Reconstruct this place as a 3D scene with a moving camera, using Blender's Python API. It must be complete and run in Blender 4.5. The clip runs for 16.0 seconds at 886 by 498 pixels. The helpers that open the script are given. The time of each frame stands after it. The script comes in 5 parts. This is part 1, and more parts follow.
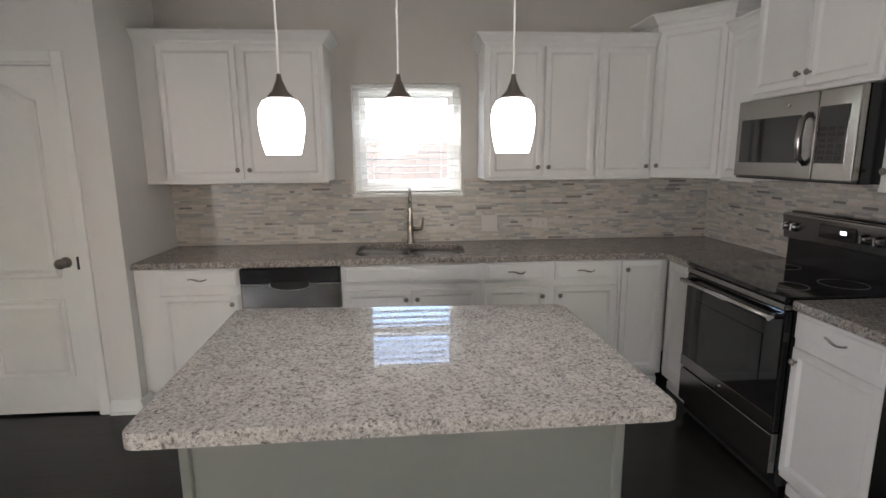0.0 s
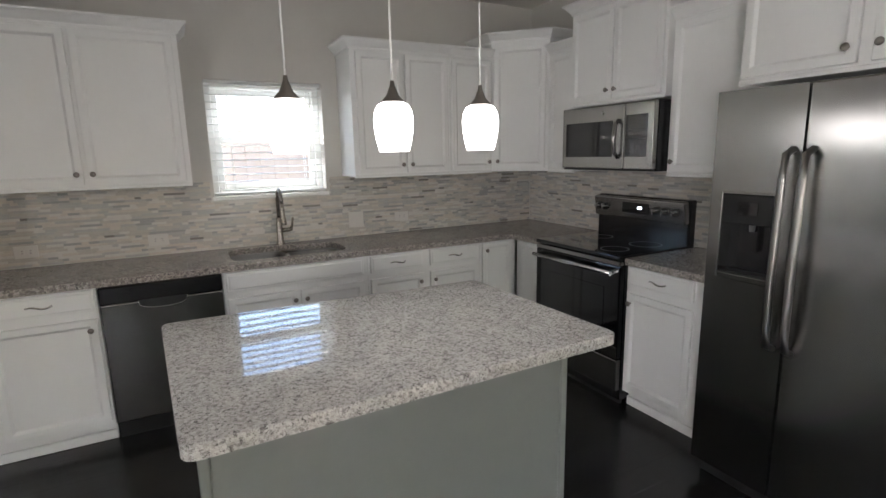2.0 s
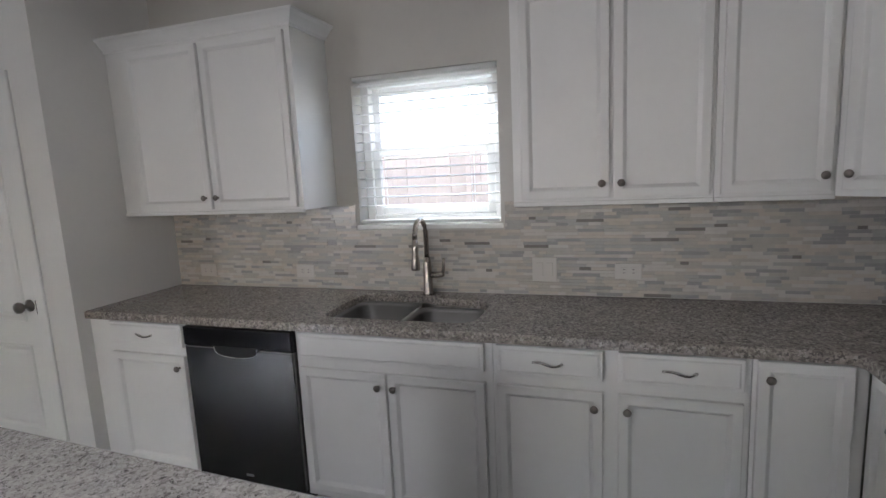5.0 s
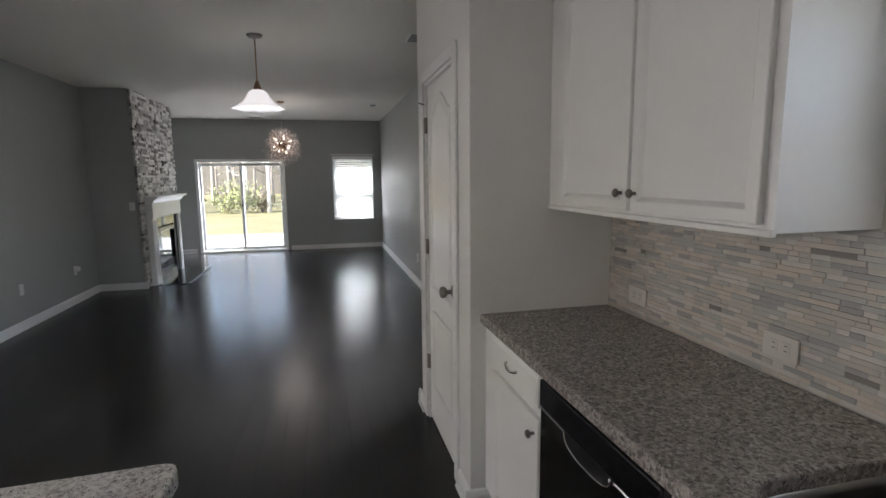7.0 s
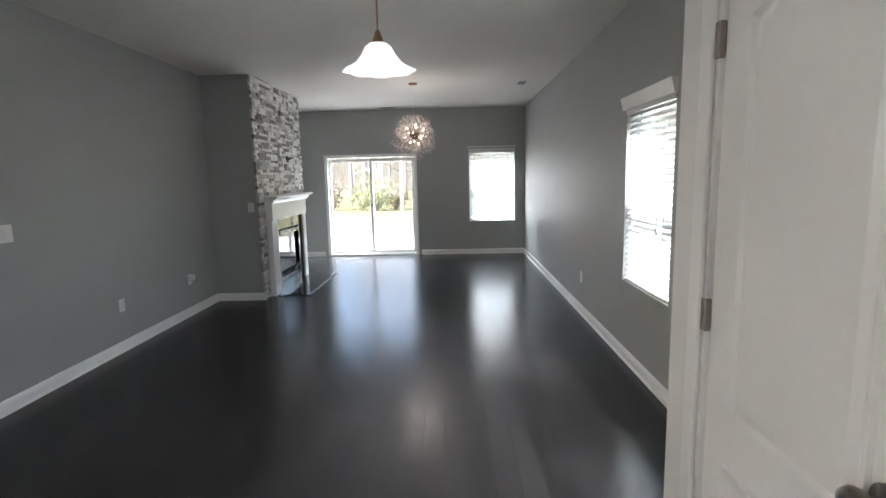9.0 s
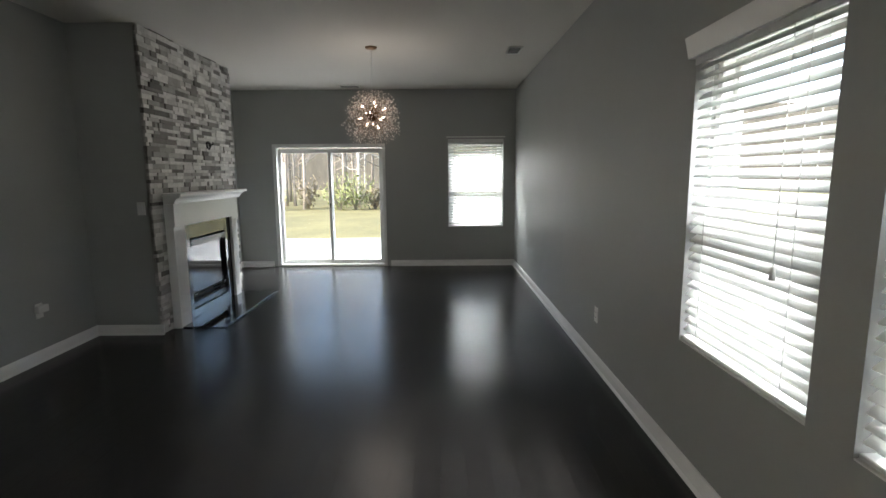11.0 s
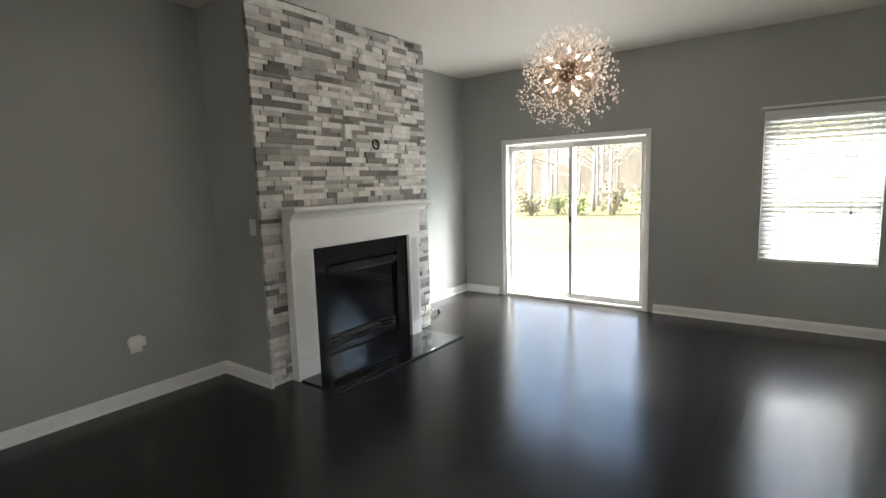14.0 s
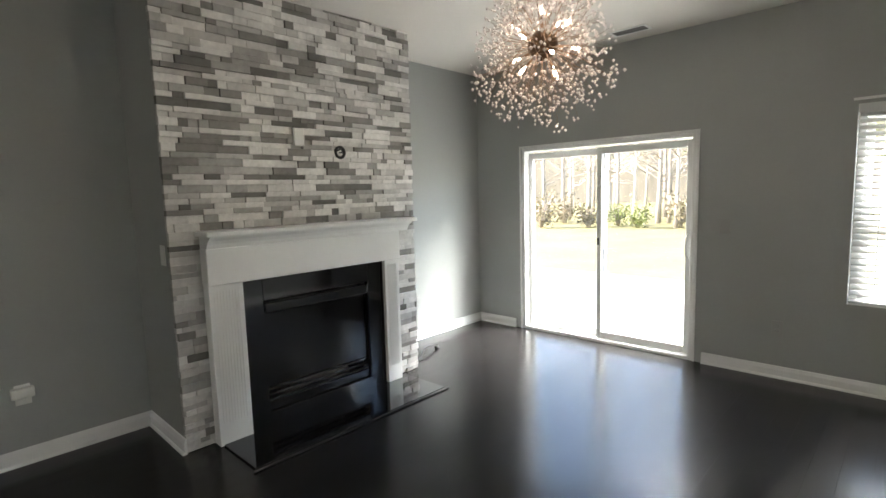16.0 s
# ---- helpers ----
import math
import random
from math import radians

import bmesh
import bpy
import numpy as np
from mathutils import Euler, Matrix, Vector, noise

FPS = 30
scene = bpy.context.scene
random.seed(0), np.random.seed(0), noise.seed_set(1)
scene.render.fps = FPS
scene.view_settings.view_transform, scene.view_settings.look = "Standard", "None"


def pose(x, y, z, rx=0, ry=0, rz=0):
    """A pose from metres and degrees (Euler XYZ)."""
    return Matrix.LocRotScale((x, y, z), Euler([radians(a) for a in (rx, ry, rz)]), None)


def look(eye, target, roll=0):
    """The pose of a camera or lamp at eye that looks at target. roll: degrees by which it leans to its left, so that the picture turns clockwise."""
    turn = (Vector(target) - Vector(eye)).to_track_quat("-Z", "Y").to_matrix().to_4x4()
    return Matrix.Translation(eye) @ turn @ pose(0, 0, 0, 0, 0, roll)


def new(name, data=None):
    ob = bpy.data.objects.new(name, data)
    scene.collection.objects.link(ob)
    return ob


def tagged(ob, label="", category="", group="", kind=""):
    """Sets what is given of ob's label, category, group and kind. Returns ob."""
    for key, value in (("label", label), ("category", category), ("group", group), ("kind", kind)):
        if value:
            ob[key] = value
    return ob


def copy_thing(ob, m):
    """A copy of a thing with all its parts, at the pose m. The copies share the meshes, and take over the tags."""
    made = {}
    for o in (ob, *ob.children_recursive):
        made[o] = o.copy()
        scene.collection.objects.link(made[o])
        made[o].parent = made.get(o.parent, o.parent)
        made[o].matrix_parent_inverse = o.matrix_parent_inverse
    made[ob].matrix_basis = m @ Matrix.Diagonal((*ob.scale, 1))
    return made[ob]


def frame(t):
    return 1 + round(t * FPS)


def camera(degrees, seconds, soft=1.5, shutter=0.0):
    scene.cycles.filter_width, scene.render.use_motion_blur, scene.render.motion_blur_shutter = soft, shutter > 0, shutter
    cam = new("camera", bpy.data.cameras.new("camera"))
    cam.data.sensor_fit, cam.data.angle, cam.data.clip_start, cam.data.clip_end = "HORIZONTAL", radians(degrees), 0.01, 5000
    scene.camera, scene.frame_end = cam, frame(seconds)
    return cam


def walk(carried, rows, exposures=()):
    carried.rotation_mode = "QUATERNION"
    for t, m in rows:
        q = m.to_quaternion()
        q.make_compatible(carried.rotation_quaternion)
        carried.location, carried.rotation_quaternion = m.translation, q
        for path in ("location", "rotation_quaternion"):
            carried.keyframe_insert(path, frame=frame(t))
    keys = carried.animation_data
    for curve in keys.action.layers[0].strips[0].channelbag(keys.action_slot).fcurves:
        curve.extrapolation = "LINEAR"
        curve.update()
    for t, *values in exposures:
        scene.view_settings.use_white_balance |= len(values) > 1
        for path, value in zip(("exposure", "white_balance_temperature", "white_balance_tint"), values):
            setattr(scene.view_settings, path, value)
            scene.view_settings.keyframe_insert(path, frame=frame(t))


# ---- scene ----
cam = camera(82.8, 16.0)
EXPOSURES = [(0.0, 3.05, 6500, 17), (3.0, 3.05, 6150, 13), (5.5, 2.85, 6000, 17), (6.5, 2.7, 6200, 17), (7.0, 2.8, 6250, 16), (7.75, 3.5, 6250, 15), (8.5, 3.5, 6150, 15), (11.0, 2.5, 6500, 12), (11.5, 2.7, 6650, 12), (12.5, 3.25, 6850, 12), (13.0, 3.4, 6850, 12), (14.0, 3.45, 6850, 12), (16.0, 3.4, 6850, 12)]
PATH = [
    (0, (0.196, 0.342, 1.521), (0.326, 2.305, 1.159), -0.5),
    (0.5, (-0.072, 0.384, 1.521), (0.505, 2.262, 1.147), -0.2),
    (1, (-0.327, 0.339, 1.512), (0.514, 2.112, 1.123), -1.0),
    (1.5, (-0.408, 0.288, 1.522), (0.48, 2.041, 1.149), -1.2),
    (2, (-0.419, 0.29, 1.522), (0.498, 2.027, 1.147), -1.2),
    (2.5, (-0.247, 0.341, 1.512), (0.729, 2.045, 1.133), -2.4),
    (3, (0.055, 0.423, 1.526), (1.024, 2.138, 1.178), -1.2),
    (4.3, (0.86, 1.03, 1.52), (0.90, 3.0, 1.20), -2.0),
    (5.5, (1.097, 1.953, 1.512), (0.06, 3.64, 1.232), -3.0),
    (6, (0.999, 2.273, 1.529), (-0.414, 3.662, 1.26), -3.2),
    (6.5, (0.839, 2.562, 1.519), (-0.926, 3.465, 1.253), -2.0),
    (7, (0.579, 2.698, 1.503), (-1.347, 3.157, 1.22), -0.6),
    (7.5, (0.223, 2.757, 1.501), (-1.747, 2.948, 1.215), -1.2),
    (8, (-0.177, 2.71, 1.511), (-2.156, 2.712, 1.22), -0.8),
    (8.5, (-0.608, 2.61, 1.498), (-2.587, 2.562, 1.211), -1.4),
    (11, (-2.644, 2.81, 1.43), (-4.623, 2.819, 1.137), -0.4),
    (11.5, (-3.072, 2.853, 1.443), (-5.051, 2.857, 1.15), -0.4),
    (12, (-3.476, 2.84, 1.441), (-5.448, 2.675, 1.156), -2.1),
    (12.5, (-3.876, 2.972, 1.416), (-5.807, 2.529, 1.143), -2.6),
    (13, (-4.291, 3.093, 1.418), (-6.134, 2.368, 1.145), -2.6),
    (13.5, (-4.673, 3.233, 1.424), (-6.404, 2.266, 1.162), -2.5),
    (14, (-5.057, 3.31, 1.418), (-6.655, 2.136, 1.158), -1.7),
    (14.5, (-5.448, 3.278, 1.436), (-7.006, 2.051, 1.179), -2.3),
    (15, (-5.796, 3.302, 1.441), (-7.265, 1.968, 1.193), -1.7),
    (15.5, (-6.036, 3.281, 1.448), (-7.487, 1.925, 1.215), -1.6),
    (16, (-6.143, 3.27, 1.459), (-7.582, 1.899, 1.237), -1.6),
]
walk(cam, [(t, look(eye, target, roll)) for t, eye, target, roll in PATH], exposures=EXPOSURES)

# ---------------------------------------------------------------- light
world = bpy.data.worlds.new("sky_world")
scene.world = world
world.use_nodes = True
wn = world.node_tree
sky = wn.nodes.new("ShaderNodeTexSky")
sky.sky_type = "NISHITA"
sky.sun_disc = False
sky.sun_elevation, sky.sun_rotation = radians(29), radians(150)
wn.links.new(sky.outputs["Color"], wn.nodes["Background"].inputs["Color"])
wn.nodes["Background"].inputs["Strength"].default_value = 0.15
sun = new("sun", bpy.data.lights.new("sun", "SUN"))
sun.data.energy, sun.data.angle, sun.data.color = 2.2, radians(0.6), (1.0, 0.95, 0.86)
sun.matrix_world = look((5, -8.66, 5.54), (0, 0, 0))


def window_light(name, eye, target, w, h, watts, tint=(0.96, 0.99, 0.97)):
    """An unseen area lamp added outside a window to stand in for sky light."""
    lamp = new(name, bpy.data.lights.new(name, "AREA"))
    lamp.data.shape, lamp.data.size, lamp.data.size_y = "RECTANGLE", w, h
    lamp.data.energy, lamp.data.color = watts, tint
    lamp.matrix_world = look(eye, target)


window_light("sky_light_kitchen", (0.19, 5.3, 3.2), (0.19, 3.6, 1.3), 1.6, 1.2, 22)
window_light("sky_light_side", (-4.05, 5.6, 3.3), (-4.05, 3.6, 1.1), 2.4, 1.4, 145)
window_light("sky_light_far", (-12.3, 2.2, 3.9), (-9.6, 2.1, 0.8), 3.2, 1.4, 195)
# added lamps outside the assumed front windows, to brighten the kitchen fronts
window_light("sky_light_front", (-4.25, -2.7, 1.5), (2.0, -1.2, 1.1), 1.4, 1.5, 16, (1.0, 0.97, 0.92))
window_light("sky_light_front", (0.9, -5.2, 1.75), (0.9, 0.0, 1.1), 1.4, 1.5, 2.5, (1.0, 0.97, 0.92))


def bulb(x, y, z, watts, size=0.04, tint=(1.0, 0.91, 0.80)):
    lamp = new("bulb_light", bpy.data.lights.new("bulb_light", "POINT"))
    lamp.data.energy, lamp.data.shadow_soft_size, lamp.data.color = watts, size, tint
    lamp.location = (x, y, z)


PENDANTS = [(-0.13, 1.71), (0.174, 1.71), (0.477, 1.71)]
bulb(-7.97, 2.12, 2.04, 1.3, 0.30)

# ---------------------------------------------------------------- materials


def mat(name, color, rough=0.5, metal=0.0, vary=0.08, scale=6.0, bump=0.0, bump_scale=80.0, stretch=(1, 1, 1), fine=40.0, rough_vary=0.0, coat=0.0, spec=0.5, island=0.0, per_object=0.0, ramp=()):
    """A procedural surface: colour varied at two scales, uneven gloss and fine relief."""
    m = bpy.data.materials.new(name)
    m.use_nodes = True
    t = m.node_tree
    b = t.nodes["Principled BSDF"]
    b.inputs["Roughness"].default_value, b.inputs["Metallic"].default_value = rough, metal
    b.inputs["Coat Weight"].default_value, b.inputs["Specular IOR Level"].default_value = coat, spec
    b.inputs["Coat Roughness"].default_value = 0.08
    coords, mapping = t.nodes.new("ShaderNodeTexCoord"), t.nodes.new("ShaderNodeMapping")
    mapping.inputs["Scale"].default_value = stretch
    t.links.new(coords.outputs["Object"], mapping.inputs["Vector"])

    def grain(s, detail=4.0):
        n = t.nodes.new("ShaderNodeTexNoise")
        n.inputs["Scale"].default_value, n.inputs["Detail"].default_value = s, detail
        t.links.new(mapping.outputs["Vector"], n.inputs["Vector"])
        return n.outputs["Fac"]

    def maths(op, a, c):
        n = t.nodes.new("ShaderNodeMath")
        n.operation = op
        for k, v in enumerate((a, c)):
            if isinstance(v, (int, float)):
                n.inputs[k].default_value = v
            else:
                t.links.new(v, n.inputs[k])
        return n.outputs[0]

    value = maths("ADD", maths("MULTIPLY", maths("SUBTRACT", grain(scale), 0.5), vary * 2), maths("MULTIPLY", maths("SUBTRACT", grain(fine, 2.0), 0.5), vary))
    pick = None
    if ramp:
        pick = t.nodes.new("ShaderNodeObjectInfo").outputs["Random"] if per_object else t.nodes.new("ShaderNodeNewGeometry").outputs["Random Per Island"]
    elif per_object:
        info = t.nodes.new("ShaderNodeObjectInfo")
        value = maths("ADD", value, maths("MULTIPLY", maths("SUBTRACT", info.outputs["Random"], 0.5), per_object))
    if island and not ramp:
        geo = t.nodes.new("ShaderNodeNewGeometry")
        value = maths("ADD", value, maths("MULTIPLY", maths("SUBTRACT", geo.outputs["Random Per Island"], 0.5), island))
    hsv = t.nodes.new("ShaderNodeHueSaturation")
    hsv.inputs["Color"].default_value = (*color, 1)
    if ramp:
        stops = t.nodes.new("ShaderNodeValToRGB")
        stops.color_ramp.interpolation = "CONSTANT"
        e = stops.color_ramp.elements
        while len(e) < len(ramp):
            e.new(0.5)
        for k, (p, c) in enumerate(ramp):
            e[k].position, e[k].color = p, (*c, 1)
        t.links.new(pick, stops.inputs["Fac"])
        t.links.new(stops.outputs["Color"], hsv.inputs["Color"])
    t.links.new(maths("ADD", value, 1.0), hsv.inputs["Value"])
    t.links.new(hsv.outputs["Color"], b.inputs["Base Color"])
    if rough_vary:
        t.links.new(maths("ADD", maths("MULTIPLY", maths("SUBTRACT", grain(scale * 1.7), 0.5), rough_vary * 2), rough), b.inputs["Roughness"])
    if bump:
        bn = t.nodes.new("ShaderNodeBump")
        bn.inputs["Strength"].default_value, bn.inputs["Distance"].default_value = bump, 0.002
        t.links.new(grain(bump_scale, 3.0), bn.inputs["Height"])
        t.links.new(bn.outputs["Normal"], b.inputs["Normal"])
    return m


def granite(name, stops, scale, gloss):
    """Polished granite: mineral flecks of several colours."""
    m = bpy.data.materials.new(name)
    m.use_nodes = True
    t = m.node_tree
    b = t.nodes["Principled BSDF"]
    b.inputs["Roughness"].default_value = gloss
    coords = t.nodes.new("ShaderNodeTexCoord")
    warp = t.nodes.new("ShaderNodeTexNoise")
    warp.inputs["Scale"].default_value, warp.inputs["Detail"].default_value = scale * 1.4, 3
    mix = t.nodes.new("ShaderNodeMixRGB")
    mix.inputs["Fac"].default_value = 0.02
    v = t.nodes.new("ShaderNodeTexVoronoi")
    v.inputs["Scale"].default_value = scale
    ramp = t.nodes.new("ShaderNodeValToRGB")
    ramp.color_ramp.interpolation = "CONSTANT"
    sep = t.nodes.new("ShaderNodeSeparateColor")
    t.links.new(coords.outputs["Object"], warp.inputs["Vector"])
    t.links.new(coords.outputs["Object"], mix.inputs["Color1"])
    t.links.new(warp.outputs["Color"], mix.inputs["Color2"])
    t.links.new(mix.outputs["Color"], v.inputs["Vector"])
    t.links.new(v.outputs["Color"], sep.inputs["Color"])
    t.links.new(sep.outputs["Red"], ramp.inputs["Fac"])
    e = ramp.color_ramp.elements
    while len(e) < len(stops):
        e.new(0.5)
    for k, (p, c) in enumerate(stops):
        e[k].position, e[k].color = p, (*c, 1)
    soft = t.nodes.new("ShaderNodeTexNoise")
    soft.inputs["Scale"].default_value, soft.inputs["Detail"].default_value = 14, 5
    t.links.new(coords.outputs["Object"], soft.inputs["Vector"])
    hsv = t.nodes.new("ShaderNodeHueSaturation")
    k = t.nodes.new("ShaderNodeMath")
    k.operation, k.inputs[1].default_value, k.inputs[2].default_value = "MULTIPLY_ADD", 0.5, 0.75
    t.links.new(soft.outputs["Fac"], k.inputs[0])
    t.links.new(k.outputs[0], hsv.inputs["Value"])
    t.links.new(ramp.outputs["Color"], hsv.inputs["Color"])
    t.links.new(hsv.outputs["Color"], b.inputs["Base Color"])
    return m


def glow(name, color, strength):
    m = bpy.data.materials.new(name)
    m.use_nodes = True
    b = m.node_tree.nodes["Principled BSDF"]
    b.inputs["Base Color"].default_value = (0.9, 0.9, 0.88, 1)
    b.inputs["Emission Color"].default_value, b.inputs["Emission Strength"].default_value = (*color, 1), strength
    b.inputs["Roughness"].default_value = 0.2
    return m


def glass(name, ior=1.45, tint=(1, 1, 1), rough=0.0):
    m = bpy.data.materials.new(name)
    m.use_nodes = True
    b = m.node_tree.nodes["Principled BSDF"]
    b.inputs["Base Color"].default_value, b.inputs["Transmission Weight"].default_value = (*tint, 1), 1.0
    b.inputs["Roughness"].default_value, b.inputs["IOR"].default_value = rough, ior
    return m


M_WALL = mat("grey_wall_paint", (0.360, 0.368, 0.353), 0.5, vary=0.05, scale=1.5, bump=0.12, bump_scale=220, rough_vary=0.05)
M_KWALL = mat("greige_wall_paint", (0.52, 0.50, 0.465), 0.55, vary=0.04, scale=1.5, bump=0.12, bump_scale=220)
M_PWALL = mat("pale_wall_paint", (0.72, 0.71, 0.69), 0.5, vary=0.04, scale=1.5, bump=0.12, bump_scale=220)
M_CEIL = mat("ceiling_paint", (0.66, 0.63, 0.58), 0.8, vary=0.05, scale=0.8, bump=0.35, bump_scale=120)
M_TRIM = mat("white_trim_paint", (0.78, 0.78, 0.76), 0.30, vary=0.04, scale=3, bump=0.05)
M_CAB = mat("white_cabinet_paint", (0.74, 0.735, 0.72), 0.38, vary=0.035, scale=3, bump=0.06, bump_scale=150)
M_FLOOR = mat("dark_stained_wood", (0.017, 0.0155, 0.0155), 0.23, vary=0.25, scale=1.2, stretch=(0.5, 3.0, 1), fine=25, rough_vary=0.06, spec=0.40, per_object=0.5, bump=0.30, bump_scale=5)
M_FLOORJ = mat("dark_stained_wood_field", (0.017, 0.0155, 0.0155), 0.23, vary=0.25, scale=1.2, stretch=(0.5, 3.0, 1), fine=25, rough_vary=0.06, spec=0.40, island=0.5, bump=0.30, bump_scale=5)
M_STEEL = mat("brushed_stainless", (0.36, 0.35, 0.34), 0.23, 1.0, vary=0.05, scale=3, bump=0.012, bump_scale=60, stretch=(30, 30, 0.6), rough_vary=0.03)
grain_dir = M_STEEL.node_tree.nodes.new("ShaderNodeTangent")
grain_dir.direction_type, grain_dir.axis = "RADIAL", "Z"
M_STEEL.node_tree.nodes["Principled BSDF"].inputs["Anisotropic"].default_value = 0.75
M_STEEL.node_tree.links.new(grain_dir.outputs["Tangent"], M_STEEL.node_tree.nodes["Principled BSDF"].inputs["Tangent"])
M_SINK = mat("satin_steel", (0.30, 0.295, 0.29), 0.34, 1.0, vary=0.06, scale=8)
M_FAUCET = mat("satin_nickel", (0.46, 0.42, 0.38), 0.25, 1.0, vary=0.08, scale=20)
M_SOFTPLATE = mat("almond_plastic", (0.55, 0.53, 0.50), 0.35, vary=0.03)
M_NICKEL = mat("dark_nickel", (0.27, 0.245, 0.225), 0.28, 1.0, vary=0.08, scale=20)
M_HANDLE = mat("satin_steel_handle", (0.30, 0.288, 0.275), 0.30, 1.0, vary=0.05, scale=20)
M_CHROME = mat("polished_steel", (0.66, 0.65, 0.63), 0.14, 1.0, vary=0.04)
M_BLACK = mat("black_enamel", (0.012, 0.012, 0.013), 0.18, vary=0.15, scale=5, rough_vary=0.05)
M_BLACKG = mat("black_glass", (0.006, 0.006, 0.007), 0.05, vary=0.1, coat=0.5)
M_BLACKM = mat("matt_black_metal", (0.014, 0.014, 0.014), 0.45, vary=0.2, scale=12, bump=0.1)
M_MARBLE = mat("black_polished_stone", (0.009, 0.009, 0.010), 0.06, vary=0.3, scale=9, coat=0.4)
M_PLATE = mat("white_plastic", (0.76, 0.76, 0.73), 0.35, vary=0.03)
M_GREYP = mat("grey_plastic", (0.16, 0.16, 0.16), 0.4, vary=0.06)
M_BLIND = mat("white_blind_slat", (0.72, 0.73, 0.71), 0.42, vary=0.03, scale=8)
M_SLAT = mat("opaque_white_slat", (0.74, 0.75, 0.73), 0.45, vary=0.03, scale=8)
tr = M_BLIND.node_tree.nodes.new("ShaderNodeBsdfTranslucent")
tr.inputs["Color"].default_value = (0.85, 0.88, 0.84, 1)
tm = M_BLIND.node_tree.nodes.new("ShaderNodeMixShader")
tm.inputs["Fac"].default_value = 0.06
M_BLIND.node_tree.links.new(M_BLIND.node_tree.nodes["Principled BSDF"].outputs[0], tm.inputs[1])
M_BLIND.node_tree.links.new(tr.outputs[0], tm.inputs[2])
M_BLIND.node_tree.links.new(tm.outputs[0], M_BLIND.node_tree.nodes["Material Output"].inputs["Surface"])
M_GRAN = granite("grey_granite", [(0.0, (0.29, 0.26, 0.235)), (0.30, (0.20, 0.18, 0.165)), (0.55, (0.37, 0.335, 0.305)), (0.80, (0.13, 0.12, 0.115)), (0.90, (0.45, 0.415, 0.38))], 140, 0.10)
M_GRANL = granite("pale_granite", [(0.0, (0.50, 0.48, 0.455)), (0.34, (0.39, 0.365, 0.345)), (0.54, (0.575, 0.555, 0.53)), (0.77, (0.27, 0.25, 0.24)), (0.92, (0.12, 0.11, 0.105))], 185, 0.03)
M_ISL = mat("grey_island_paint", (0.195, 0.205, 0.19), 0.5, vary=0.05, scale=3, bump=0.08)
M_SHADE = glow("lit_opal_glass", (1.0, 0.97, 0.93), 1.0)
M_DISH = glow("lit_alabaster_glass", (1.0, 0.96, 0.92), 0.10)
M_BULB = glow("lit_bulb", (1.0, 0.80, 0.62), 1.8)
M_DISPLAY = glow("lit_display", (0.75, 0.9, 1.0), 1.2)
M_PANE = glass("window_glass", 1.05)
M_CRYST = glass("crystal", 1.35, (1.0, 0.93, 0.89), 0.08)
M_CRYST.node_tree.nodes["Principled BSDF"].inputs["Transmission Weight"].default_value = 0.15
M_BRASS = mat("antique_brass", (0.30, 0.19, 0.12), 0.3, 1.0, vary=0.1, scale=30)
M_BRONZE = mat("aged_bronze", (0.13, 0.085, 0.055), 0.4, 1.0, vary=0.15, scale=30)
TILES = [(0.0, (0.46, 0.43, 0.39)), (0.26, (0.55, 0.525, 0.49)), (0.50, (0.42, 0.41, 0.395)), (0.68, (0.53, 0.48, 0.42)), (0.88, (0.34, 0.335, 0.33)), (0.975, (0.22, 0.205, 0.19))]
M_TILE = mat("mosaic_tile", (0.50, 0.475, 0.44), 0.22, vary=0.14, scale=18, per_object=1, fine=60, ramp=TILES)
M_TILEJ = mat("mosaic_tile_field", (0.50, 0.475, 0.44), 0.22, vary=0.14, scale=18, island=1, fine=60, ramp=TILES)
M_GROUT = mat("grout", (0.52, 0.50, 0.47), 0.85, vary=0.1, scale=30, bump=0.3)
STONES = [(0.0, (0.60, 0.585, 0.56)), (0.26, (0.47, 0.455, 0.435)), (0.46, (0.70, 0.685, 0.66)), (0.66, (0.34, 0.325, 0.31)), (0.80, (0.21, 0.20, 0.185)), (0.93, (0.14, 0.132, 0.122))]
M_STONE = mat("ledge_stone", (0.44, 0.42, 0.40), 0.6, vary=0.36, scale=9, bump=0.5, bump_scale=45, per_object=1, fine=35, ramp=STONES)
M_STONEJ = mat("ledge_stone_field", (0.44, 0.42, 0.40), 0.6, vary=0.36, scale=9, bump=0.5, bump_scale=45, island=1, fine=35, ramp=STONES)
M_MORTAR = mat("stone_backing", (0.40, 0.385, 0.365), 0.9, vary=0.2, scale=20)
M_GRASS = mat("lawn", (0.20, 0.175, 0.07), 0.9, vary=0.4, scale=0.6, fine=9)
M_CONC = mat("concrete", (0.52, 0.50, 0.47), 0.85, vary=0.1, scale=2, bump=0.2)
M_BARK = mat("bark", (0.30, 0.26, 0.22), 0.9, vary=0.3, scale=5, bump=0.6, bump_scale=20, stretch=(1, 1, 0.2))
M_PALEBARK = mat("pale_bark", (0.50, 0.46, 0.41), 0.9, vary=0.25, scale=5, bump=0.4, bump_scale=20)
M_LEAF = mat("leaf", (0.22, 0.25, 0.10), 0.55, vary=0.2, scale=2, island=0.7)
M_SCRUB = mat("dry_brush", (0.20, 0.17, 0.11), 0.8, vary=0.3, scale=2, island=0.7)
M_FENCE = mat("weathered_fence_wood", (0.28, 0.235, 0.205), 0.8, vary=0.2, scale=4, stretch=(6, 6, 0.5), bump=0.3, per_object=0.12)
